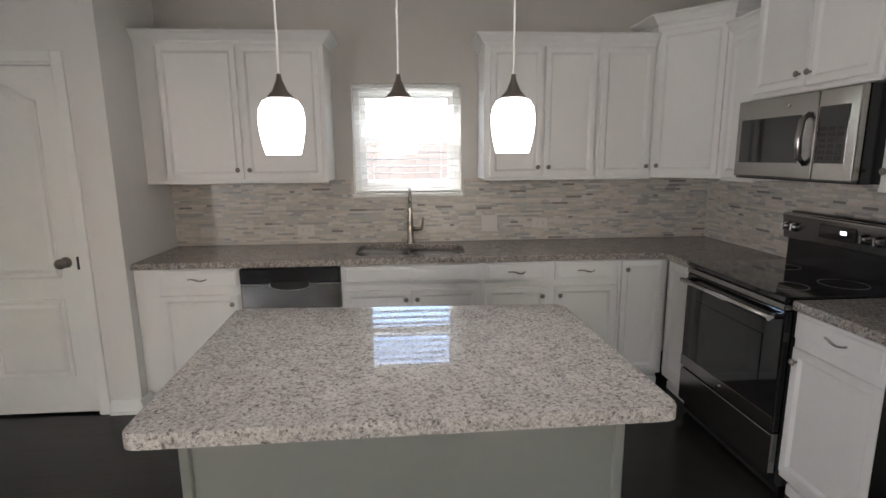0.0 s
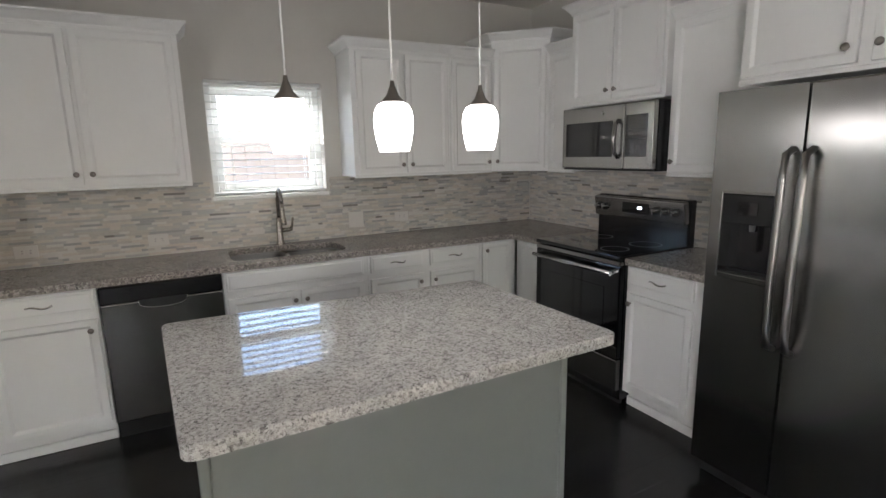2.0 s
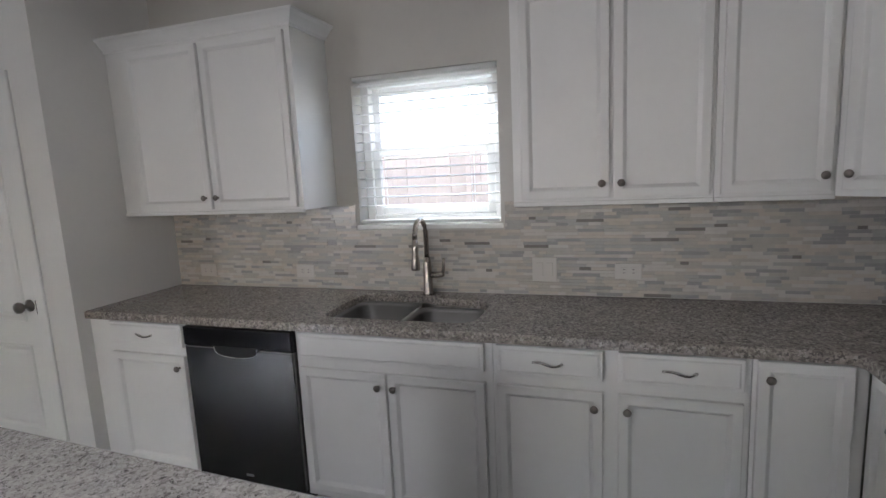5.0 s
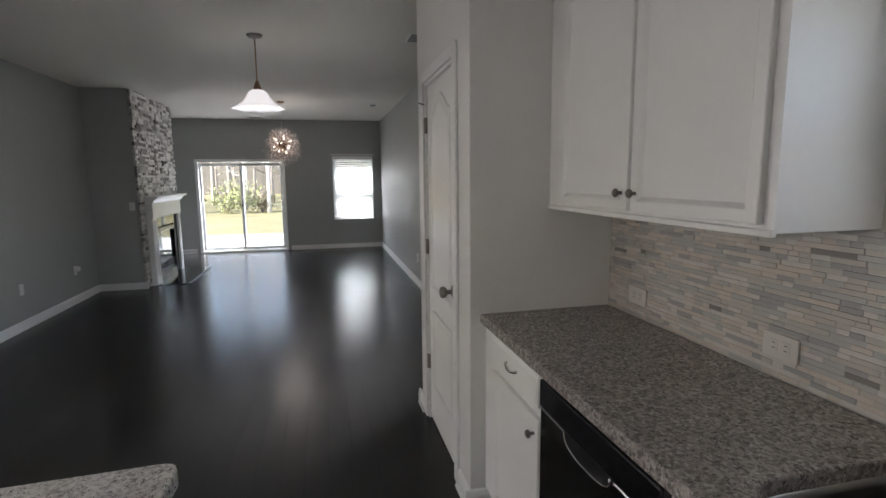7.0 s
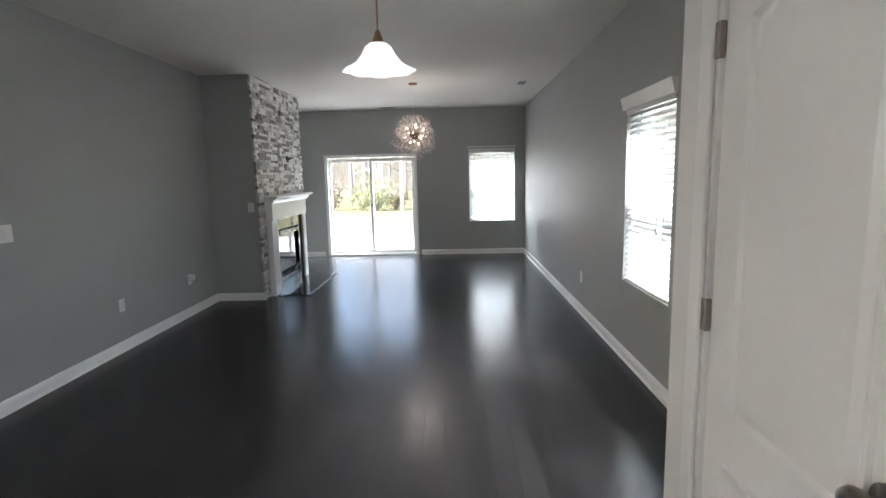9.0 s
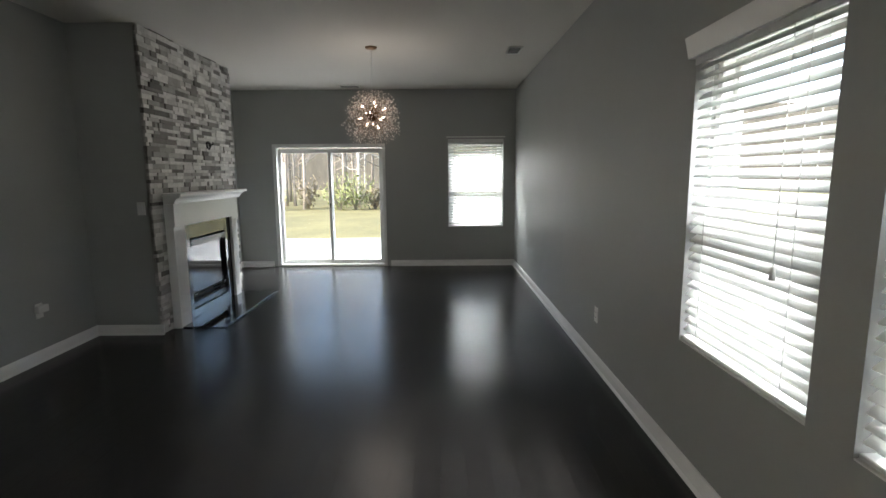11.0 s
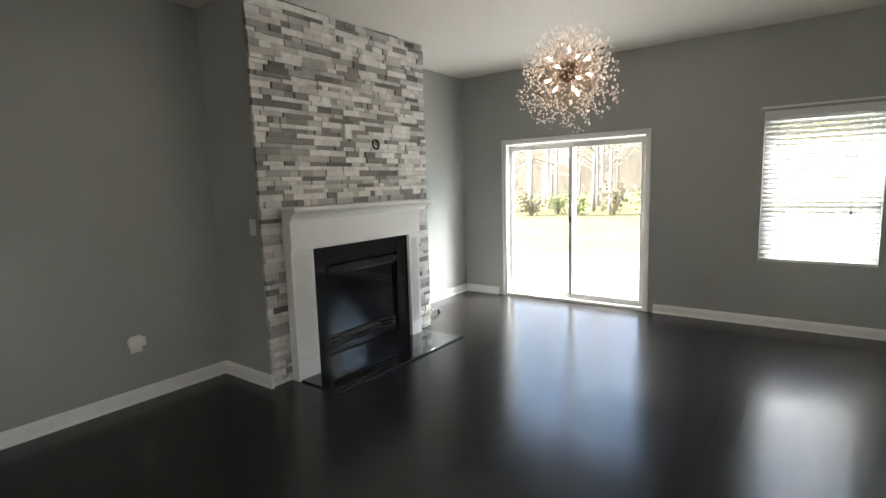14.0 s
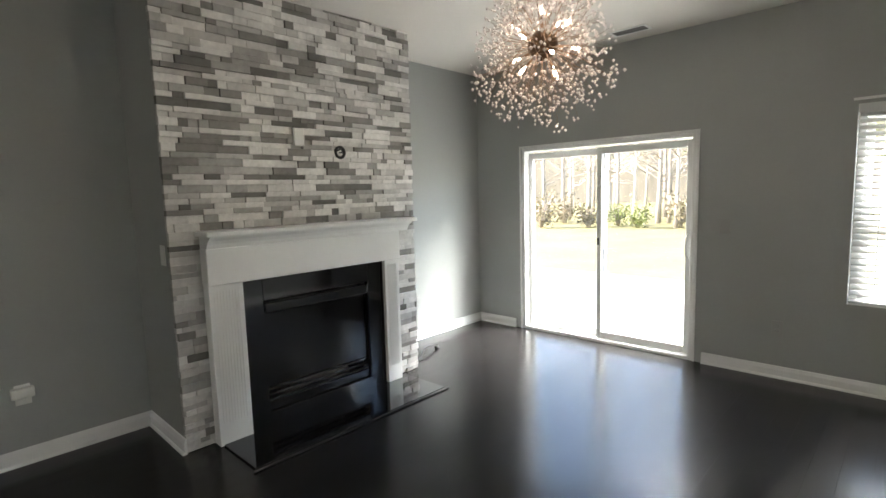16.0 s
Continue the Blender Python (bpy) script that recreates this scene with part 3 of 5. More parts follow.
def bow_pull(x, y, z, parent):
    pts = [(x + (k / 8 - 0.5) * 0.105, y - 0.022 * math.sin(math.pi * k / 8) ** 0.6 - 0.001, z + 0.006 * math.sin(2 * math.pi * k / 8)) for k in range(9)]
    part("pull", tube(pts, [0.006, 0.0045, 0.0045, 0.005, 0.0055, 0.005, 0.0045, 0.0045, 0.006], 8), M_CHROME, parent, "polished wavy drawer pull")


def base_unit(m, w, fronts, label, depth=0.60):
    """A base cabinet; fronts are (kind, x0, x1, z0, z1, knob place) along its face."""
    ob = thing("base_cabinet", m, label, "cabinet", "base cabinets")
    hollow = "sink" in label
    part("body", boxes((0, w, -depth, -0.002, 0.10, 0.64 if hollow else 0.875), *([(0, w, -depth, -depth + 0.02, 0.641, 0.875)] if hollow else [])), M_CAB, ob)
    part("toe_kick", boxes((0.001, w - 0.001, -depth + 0.055, -depth + 0.07, 0.001, 0.10)), M_CAB, ob)
    part("toe_moulding", boxes((0.0, w, -depth + 0.038, -depth + 0.054, 0.001, 0.055), bevel=0.004), M_TRIM, ob)
    for kind, x0, x1, z0, z1, grip in fronts:
        f = part(kind, door_front(x1 - x0, z1 - z0, x0, z0, -depth - 0.0205), M_CAB, ob)
        if grip == "pull":
            bow_pull((x0 + x1) / 2, -depth - 0.021, (z0 + z1) / 2, f)
        elif grip:
            knob(x0 + 0.03 if grip == "left" else x1 - 0.03, -depth - 0.021, z1 - 0.055, f)
    return ob


def north(x):
    return pose(x, YN, 0)


def east(y):
    return pose(XE, y, 0, 0, 0, -90)


LOW, TOP, DRAW = 0.135, 0.712, 0.755
base_unit(north(-1.448), 0.612, [("drawer", 0.145, 0.600, DRAW, 0.868, "pull"), ("door", 0.145, 0.600, LOW, TOP, "right")], "white recessed-panel base cabinet with one drawer beside the dishwasher")
base_unit(north(-0.230), 0.873, [("false_drawer", 0.016, 0.842, DRAW, 0.868, ""), ("door", 0.016, 0.424, LOW, TOP, "right"), ("door", 0.434, 0.842, LOW, TOP, "left")], "white sink base cabinet with two doors")
base_unit(north(0.645), 0.865, [("drawer", 0.016, 0.40, DRAW, 0.868, "pull"), ("drawer", 0.452, 0.845, DRAW, 0.868, "pull"), ("door", 0.016, 0.40, LOW, TOP, "right"), ("door", 0.452, 0.845, LOW, TOP, "left")], "white base cabinet with two drawers and two doors")
base_unit(north(1.514), 0.315, [("door", 0.012, 0.275, LOW, 0.868, "left")], "white corner base cabinet with a full-height door")
base_unit(east(3.345), 0.285, [("door", 0.03, 0.27, LOW, 0.868, "")], "white narrow base cabinet between corner and range")
base_unit(east(2.278), 0.575, [("drawer", 0.015, 0.43, DRAW, 0.868, "pull"), ("door", 0.015, 0.43, LOW, TOP, "left")], "white base cabinet with one drawer between range and fridge")


def crown(path, z, parent, deep=0.055):
    """Crown moulding along a run of face points (x, y), standing out to the right hand of the run."""
    prof = [(0.0, 0.0), (0.010, 0.0), (0.012, 0.012), (0.022, 0.022), (0.040, 0.045), (deep - 0.006, 0.052), (deep, 0.056), (deep, 0.066), (0.0, 0.066)]
    bm = bmesh.new()
    pts = [Vector(p) for p in path]
    rings = []
    for k, p in enumerate(pts):
        dirs = [(pts[j + 1] - pts[j]).normalized() for j in (k - 1, k) if 0 <= j < len(pts) - 1]
        norms = [Vector((d.y, -d.x)) for d in dirs]
        n = norms[0] if len(norms) == 1 else (norms[0] + norms[1]) / (1 + norms[0].dot(norms[1]))
        rings.append([bm.verts.new((p.x + n.x * o, p.y + n.y * o, z + h)) for o, h in prof])
    q = len(prof)
    for a, b in zip(rings, rings[1:]):
        for k in range(q):
            bm.faces.new((a[k], b[k], b[(k + 1) % q], a[(k + 1) % q]))
    bm.faces.new(rings[0])
    bm.faces.new(rings[-1][::-1])
    part("crown_moulding", bm, M_CAB, parent)


def wall_unit(m, w, z0, z1, doors, label, depth=0.31, sides=(True, True)):
    """A wall cabinet hung at z0 with doors (x0, x1, knob side) and a crown."""
    ob = thing("wall_cabinet", m, label, "cabinet", "wall cabinets")
    part("body", boxes((0, w, -depth, -0.002, z0, z1)), M_CAB, ob)
    part("light_rail", boxes((0.0, w, -depth - 0.008, -depth + 0.010, z0 - 0.010, z0 + 0.008), bevel=0.003), M_CAB, ob)
    for x0, x1, grip in doors:
        f = part("door", door_front(x1 - x0, z1 - z0 - 0.045, x0, z0 + 0.018, -depth - 0.0205), M_CAB, ob)
        if grip:
            knob(x0 + 0.028 if grip == "left" else x1 - 0.028, -depth - 0.021, z0 + 0.075, f)
    run = [(0, -depth), (w, -depth)]
    if sides[0]:
        run.insert(0, (0, -0.002))
    if sides[1]:
        run.append((w, -0.002))
    crown(run, z1 - 0.012, ob)
    return ob


wall_unit(north(-1.448), 1.128, 1.372, 2.225, [(0.13, 0.600, "right"), (0.618, 1.10, "left")], "white two-door wall cabinet with crown moulding", sides=(False, True))
wall_unit(north(0.69), 0.742, 1.372, 2.225, [(0.035, 0.377, "right"), (0.392, 0.728, "left")], "white two-door wall cabinet beside the window", sides=(True, False))
wall_unit(north(1.434), 0.376, 1.372, 2.225, [(0.02, 0.36, "right")], "white single-door wall cabinet", sides=(False, False))
# diagonal corner unit
cu = thing("corner_wall_cabinet", pose(XE, YN, 0), "tall white diagonal corner wall cabinet with one door", "cabinet", "wall cabinets")
bm = bmesh.new()
foot = [(-0.002, -0.002), (-0.618, -0.002), (-0.618, -0.31), (-0.31, -0.618), (-0.002, -0.618)]
lo = [bm.verts.new((x, y, 1.372)) for x, y in foot]
hi = [bm.verts.new((x, y, 2.34)) for x, y in foot]
for k in range(5):
    bm.faces.new((lo[k], lo[(k + 1) % 5], hi[(k + 1) % 5], hi[k]))
bm.faces.new(lo)
bm.faces.new(hi)
part("body", bm, M_CAB, cu)
dw = math.hypot(0.308, 0.308)
df = door_front(dw - 0.05, 0.90, 0.025, 1.395, -0.0205)
knob_at = pose(-0.618, -0.31, 0, 0, 0, -45)
df.transform(knob_at)
dfo = part("door", df, M_CAB, cu)
k = part("knob", lathe([(0.006, 0), (0.006, 0.012), (0.013, 0.017), (0.015, 0.023), (0.010, 0.029), (0.001, 0.030)], 14), M_NICKEL, dfo, "brushed nickel knob")
k.matrix_basis = knob_at @ pose(0.055, -0.021, 1.45, 90, 0, 0)
crown([(-0.618, -0.002), (-0.618, -0.31), (-0.31, -0.618), (-0.002, -0.618)], 2.33, cu)
wall_unit(east(3.350), 0.292, 1.372, 2.225, [(0.02, 0.275, "")], "white narrow wall cabinet beside the microwave", sides=(False, False))
wall_unit(east(3.056), 0.765, 1.815, 2.42, [(0.02, 0.378, "right"), (0.388, 0.745, "left")], "white raised two-door cabinet above the microwave", depth=0.36)
wall_unit(east(2.289), 0.60, 1.372, 2.225, [(0.02, 0.58, "left")], "white single-door wall cabinet between microwave and fridge", sides=(False, False))
wall_unit(east(1.687), 0.94, 1.79, 2.40, [(0.015, 0.43, "right"), (0.475, 0.92, "left")], "white deep two-door cabinet above the fridge", depth=0.645)

# ---------------------------------------------------------------- counters, sink, tap


def rounded(points, corner, n=5):
    """An outline with its corners rounded; corner is a radius for each point."""
    out = []
    pts = [Vector(p) for p in points]
    for k, p in enumerate(pts):
        r = corner[k]
        a, b = (pts[k - 1] - p).normalized(), (pts[(k + 1) % len(pts)] - p).normalized()
        if r <= 0:
            out.append(p)
            continue
        s, e = p + a * r, p + b * r
        for j in range(n + 1):
            u = j / n
            out.append((1 - u) ** 2 * s + 2 * u * (1 - u) * p + u * u * e)
    return out


def slab(outline, z0, z1, holes=()):
    """A stone slab from an outline with a softened top edge and cut-outs."""
    bm = bmesh.new()
    loops = []
    for ring in (outline, *holes):
        vs = [bm.verts.new((p.x, p.y, z1)) for p in ring]
        loops.append([bm.edges.new((vs[k], vs[(k + 1) % len(vs)])) for k in range(len(vs))])
    bmesh.ops.triangle_fill(bm, use_beauty=True, edges=[e for l in loops for e in l])
    ext = bmesh.ops.extrude_face_region(bm, geom=list(bm.faces))
    for v in ext["geom"]:
        if isinstance(v, bmesh.types.BMVert):
            v.co.z = z0
    rim = [e for e in bm.edges if all(abs(v.co.z - z1) < 1e-6 for v in e.verts) and any(abs(f.calc_center_median().z - z1) > 1e-4 for f in e.link_faces)]
    bmesh.ops.recalc_face_normals(bm, faces=bm.faces)
    bmesh.ops.bevel(bm, geom=rim, offset=0.006, segments=2, profile=0.5, affect="EDGES")
    return bm


CT = 0.914
SINKS = ((-0.150, 0.180), (0.215, 0.545))
big = rounded([(-0.155, 3.455), (0.55, 3.455), (0.55, 3.80), (0.27, 3.835), (0.20, 3.875), (-0.155, 3.875)], [0.09, 0.09, 0.09, 0.05, 0.05, 0.09], 6)
main = rounded([(-1.448, 3.345), (1.765, 3.345), (1.795, 3.315), (1.795, 3.062), (2.425, 3.062), (2.425, 3.966), (-1.448, 3.966)], [0.0, 0.02, 0.02, 0, 0, 0, 0])
solid("countertop", slab(main, 0.876, CT, [big]), M_GRAN, "grey speckled granite worktop along the kitchen walls", "countertop")
solid("countertop", slab(rounded([(1.795, 1.69), (2.425, 1.69), (2.425, 2.278), (1.795, 2.278)], [0, 0, 0, 0.01]), 0.876, CT), M_GRAN, "grey granite worktop between range and fridge", "countertop")


def bowl(x0, x1, y0, y1, deep):
    """A sink bowl with rounded corners, its rim under the stone."""
    bm = bmesh.new()
    rings = []
    for grow, z, r in ((0.012, 0.0, 0.09), (0.0, 0.0, 0.085), (-0.004, -0.02, 0.08), (-0.010, -deep + 0.03, 0.075), (-0.035, -deep, 0.06)):
        rings.append([bm.verts.new((p.x, p.y, z)) for p in rounded([(x0 - grow, y0 - grow), (x1 + grow, y0 - grow), (x1 + grow, y1 + grow), (x0 - grow, y1 + grow)], [r] * 4, 6)])
    n = len(rings[0])
    for a, b in zip(rings, rings[1:]):
        for k in range(n):
            f = bm.faces.new((a[k], a[(k + 1) % n], b[(k + 1) % n], b[k]))
            f.smooth = True
    bm.faces.new(rings[-1])
    return bm


sk = thing("sink", pose(0, 0, 0.8755), "undermounted stainless double-bowl sink", "sink")
for (a, b), y1, deep in ((SINKS[0], 3.865, 0.21), (SINKS[1], 3.795, 0.18)):
    bw = part("bowl", bowl(a - 0.005, b + 0.005, 3.462, y1, deep), M_SINK, sk)
    part("drain", lathe([(0.045, -deep + 0.006), (0.040, -deep + 0.008), (0.030, -deep + 0.002), (0.001, -deep + 0.001)], 18, (a + b) / 2, 3.66), M_CHROME, bw)

fa = thing("kitchen_faucet", pose(0.20, 3.905, CT), "brushed nickel gooseneck pull-down kitchen faucet", "faucet")
part("base", lathe([(0.029, 0.0), (0.029, 0.012), (0.023, 0.022), (0.022, 0.12), (0.019, 0.16), (0.016, 0.19), (0.001, 0.191)], 20), M_FAUCET, fa)
neck = [(0, 0, 0.17), (0, 0, 0.30)] + [(0, -0.075 + 0.075 * math.cos(a), 0.30 + 0.085 * math.sin(a)) for a in [math.pi * k / 10 for k in range(1, 10)]] + [(0, -0.15, 0.29)]
part("spout", tube(neck, 0.0125, 12), M_FAUCET, fa)
part("spray_head", tube([(0, -0.15, 0.30), (0, -0.152, 0.26), (0, -0.155, 0.235), (0, -0.16, 0.165), (0, -0.16, 0.155)], [0.014, 0.016, 0.015, 0.022, 0.020], 14), M_FAUCET, fa)
hd = part("handle", tube([(0.015, 0, 0.10), (0.06, 0, 0.10), (0.085, -0.002, 0.105)], [0.016, 0.014, 0.013], 12), M_FAUCET, fa)
part("lever", tube([(0.078, -0.002, 0.10), (0.086, -0.004, 0.13), (0.092, -0.012, 0.185)], [0.010, 0.008, 0.007], 10), M_FAUCET, hd)

# island
isl = thing("kitchen_island", pose(0, 0, 0), "grey painted kitchen island below a pale granite top", "kitchen island")
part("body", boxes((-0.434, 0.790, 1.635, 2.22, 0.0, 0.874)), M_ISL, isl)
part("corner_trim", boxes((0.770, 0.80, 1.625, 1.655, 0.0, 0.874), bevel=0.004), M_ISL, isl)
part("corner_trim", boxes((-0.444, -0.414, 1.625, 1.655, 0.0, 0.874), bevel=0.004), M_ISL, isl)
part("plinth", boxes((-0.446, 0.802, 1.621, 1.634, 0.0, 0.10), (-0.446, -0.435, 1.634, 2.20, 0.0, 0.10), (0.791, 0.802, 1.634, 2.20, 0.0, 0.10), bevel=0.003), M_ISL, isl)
solid("island_countertop", slab(rounded([(-0.47, 1.415), (0.855, 1.44), (0.825, 2.32), (-0.52, 2.385)], [0.045] * 4), 0.876, CT), M_GRANL, "pale speckled granite island top with rounded corners", "countertop")

# ---------------------------------------------------------------- appliances
# dishwasher
dwm = thing("dishwasher", pose(-0.835, YN, 0), "stainless dishwasher with black control strip below the worktop", "dishwasher")
part("cabinet", boxes((0.005, 0.600, -0.57, -0.01, 0.10, 0.868)), M_BLACKM, dwm)
part("door", boxes((0.006, 0.599, -0.622, -0.571, 0.11, 0.775), bevel=0.006, segs=2), M_STEEL, dwm, "brushed stainless door")
part("control_strip", boxes((0.006, 0.599, -0.626, -0.571, 0.777, 0.868), bevel=0.006, segs=2), M_BLACK, dwm, "glossy black control strip")
scoop = bmesh.new()
arc = [(0.30 + 0.118 * math.cos(a), 0.783 - 0.048 * math.sin(a) ** 0.55) for a in [math.pi * k / 16 for k in range(17)]]
back, front = ([scoop.verts.new((x, y, z)) for x, z in arc] for y in (-0.610, -0.6265))
scoop.faces.new(front)
for k in range(16):
    scoop.faces.new((back[k], back[k + 1], front[k + 1], front[k]))
part("handle_scoop", scoop, M_BLACKM, dwm, "black scooped finger pull")
part("scoop_lip", tube([(x, -0.628, z - 0.002) for x, z in arc], 0.0032, 6), M_CHROME, dwm, "thin bright lip")
part("toe_panel", boxes((0.006, 0.599, -0.565, -0.54, 0.001, 0.098)), M_BLACKM, dwm)
part("badge", boxes((0.28, 0.32, -0.6235, -0.6215, 0.15, 0.16)), M_GREYP, dwm)

# range
rg = thing("electric_range", east(3.048), "black and stainless electric range with glass cooktop", "range")
RW = 0.762
part("body", boxes((0.003, RW - 0.003, -0.61, -0.012, 0.03, 0.895)), M_BLACK, rg)
part("cooktop", boxes((0.001, RW - 0.001, -0.655, -0.075, 0.896, 0.922), bevel=0.006, segs=2), M_BLACKG, rg, "black ceramic glass cooktop")
for x, y, r in ((0.19, -0.50, 0.105), (0.57, -0.50, 0.085), (0.19, -0.23, 0.08), (0.57, -0.23, 0.10)):
    part("burner_ring", lathe([(r, 0.9226), (r - 0.003, 0.9228), (r - 0.006, 0.9226)], 36, x, y), M_GREYP, rg)
od = part("oven_door", boxes((0.004, RW - 0.004, -0.652, -0.611, 0.30, 0.86), bevel=0.006, segs=2), M_BLACKG, rg, "black glass oven door")
part("oven_window", boxes((0.12, RW - 0.12, -0.6545, -0.6525, 0.42, 0.72)), M_BLACKG, od)
part("lower_trim", boxes((0.006, RW - 0.006, -0.6548, -0.6522, 0.306, 0.372), bevel=0.001), M_STEEL, od)
part("door_trim", boxes((0.004, RW - 0.004, -0.655, -0.62, 0.862, 0.888), bevel=0.004), M_STEEL, rg)
hb = part("oven_handle", tube([(0.03, -0.70, 0.825), (RW - 0.03, -0.70, 0.825)], 0.013, 12), M_CHROME, od, "polished steel bar handle")
for x in (0.05, RW - 0.05):
    part("handle_bracket", boxes((x - 0.014, x + 0.014, -0.70, -0.652, 0.815, 0.837), bevel=0.004), M_CHROME, hb)
part("storage_drawer", boxes((0.004, RW - 0.004, -0.652, -0.612, 0.095, 0.292), bevel=0.006, segs=2), M_STEEL, rg, "stainless storage drawer")
part("badge", lathe([(0.012, 0), (0.011, 0.002), (0.001, 0.002)], 16), M_CHROME, od).matrix_basis = pose(RW / 2, -0.6548, 0.338, 90, 0, 0)
part("kick_panel", boxes((0.01, RW - 0.01, -0.60, -0.58, 0.001, 0.094)), M_BLACKM, rg)
bg = bmesh.new()
box(bg, 0.002, RW - 0.002, -0.075, -0.012, 0.9, 1.205, bevel=0.01, segs=2)
bgo = part("backguard", bg, M_BLACK, rg)
panel = bmesh.new()
box(panel, 0.004, RW - 0.004, -0.118, -0.076, 1.055, 1.198, bevel=0.01, segs=2)
bmesh.ops.rotate(panel, cent=(0, -0.1, 1.13), matrix=Matrix.Rotation(radians(8), 3, "X"), verts=panel.verts)
cp = part("control_panel", panel, M_STEEL, rg, "slanted stainless control panel")
dsp = part("display", boxes((0.27, 0.49, -0.1255, -0.119, 1.095, 1.165), bevel=0.002), M_BLACKG, cp)
for j, x in enumerate((0.405, 0.418, 0.43)):
    part("digit", boxes((x, x + 0.007, -0.1272, -0.126, 1.127, 1.143)), M_DISPLAY, dsp)
for x in (0.055, 0.115, 0.545, 0.615, 0.69):
    kn = part("knob", lathe([(0.027, 0), (0.027, 0.006), (0.021, 0.012), (0.019, 0.030), (0.001, 0.032)], 18), M_STEEL, cp)
    kn.matrix_basis = pose(x, -0.121, 1.125, 90, 0, 0)
    part("grip", boxes((-0.004, 0.004, -0.020, 0.020, 0.03, 0.038), bevel=0.002), M_CHROME, kn)

# microwave
mw = thing("microwave_oven", east(3.055), "stainless over-range microwave with black glass door", "microwave")
MWW, MB, MT = 0.762, 1.392, 1.796
part("case", boxes((0, MWW, -0.395, -0.004, MB, MT)), M_BLACK, mw)
mdoor = part("door", boxes((0.002, 0.545, -0.432, -0.396, MB + 0.012, MT - 0.002), bevel=0.006, segs=2), M_STEEL, mw, "stainless door")
part("door_window", boxes((0.04, 0.455, -0.4345, -0.4325, MB + 0.085, MT - 0.10), bevel=0.001), M_BLACKG, mdoor)
part("handle", tube([(0.505, -0.434, MB + 0.08), (0.505, -0.468, MB + 0.11), (0.505, -0.474, (MB + MT) / 2 - 0.01), (0.505, -0.468, MT - 0.13), (0.505, -0.434, MT - 0.10)], [0.012, 0.014, 0.015, 0.014, 0.012], 10), M_STEEL, mdoor)
cpn = part("control_panel", boxes((0.549, MWW - 0.002, -0.432, -0.396, MB + 0.012, MT - 0.002), bevel=0.006, segs=2), M_STEEL, mw)
kp = part("keypad", boxes((0.558, 0.715, -0.4345, -0.4325, MB + 0.085, MT - 0.075), bevel=0.001), M_BLACKG, cpn)
for r in range(6):
    for c in range(3):
        part("key", boxes((0.575 + c * 0.045, 0.607 + c * 0.045, -0.4358, -0.4348, MB + 0.10 + r * 0.025, MB + 0.116 + r * 0.025)), M_BLACK, kp)
part("vent_grille", boxes((0.01, MWW - 0.01, -0.42, -0.397, MB + 0.001, MB + 0.010)), M_BLACKM, mw)
part("badge", lathe([(0.011, 0), (0.010, 0.002), (0.001, 0.002)], 16), M_CHROME, mdoor).matrix_basis = pose(0.37, -0.432, MT - 0.05, 90, 0, 0)

# fridge
fr = thing("refrigerator", east(1.662), "stainless side-by-side refrigerator with ice and water dispenser", "refrigerator")
FW, FH, FS = 0.91, 1.745, 0.345
part("case", boxes((0.004, FW - 0.004, -0.735, -0.02, 0.02, FH - 0.01), bevel=0.004), M_GREYP, fr)
part("grille", boxes((0.01, FW - 0.01, -0.75, -0.736, 0.003, 0.085)), M_BLACKM, fr)
fd = bmesh.new()
z0, z1 = 0.985, 1.335
for r in ((0.0, 0.055, 0.09, FH), (0.285, FS - 0.003, 0.09, FH), (0.055, 0.285, 0.09, z0), (0.055, 0.285, z1, FH)):
    box(fd, r[0], r[1], -0.815, -0.738, r[2], r[3])
bmesh.ops.remove_doubles(fd, verts=fd.verts, dist=1e-5)
fdo = part("freezer_door", fd, M_STEEL, fr, "narrow stainless freezer door")
rdo = part("fridge_door", boxes((FS + 0.003, FW, -0.815, -0.738, 0.09, FH), bevel=0.008, segs=2), M_STEEL, fr, "wide stainless fridge door")
disp = part("dispenser", boxes((0.055, 0.285, -0.752, -0.74, z0, z1)), M_BLACK, fdo, "black ice and water dispenser")
part("dispenser_bezel", boxes((0.047, 0.057, -0.822, -0.75, z0 - 0.008, z1 + 0.008), (0.283, 0.293, -0.822, -0.75, z0 - 0.008, z1 + 0.008), (0.057, 0.283, -0.822, -0.75, z0 - 0.012, z0 + 0.012), (0.057, 0.283, -0.822, -0.75, z1 - 0.004, z1 + 0.008), bevel=0.003), M_STEEL, disp)
part("control_face", boxes((0.058, 0.282, -0.818, -0.753, z1 - 0.125, z1 - 0.004), bevel=0.003), M_BLACK, disp)
part("screen", boxes((0.125, 0.205, -0.8205, -0.8185, z1 - 0.085, z1 - 0.035)), M_BLACKG, disp)
part("paddle", boxes((0.15, 0.19, -0.775, -0.753, z0 + 0.11, z0 + 0.22), bevel=0.003), M_BLACK, disp)
part("nozzle", lathe([(0.012, 0.03), (0.010, 0.0), (0.001, 0.0)], 12, 0.17, -0.785), M_GREYP, disp).location.z = z1 - 0.155
part("drip_tray", boxes((0.06, 0.28, -0.815, -0.753, z0 + 0.013, z0 + 0.022)), M_BLACKM, disp)
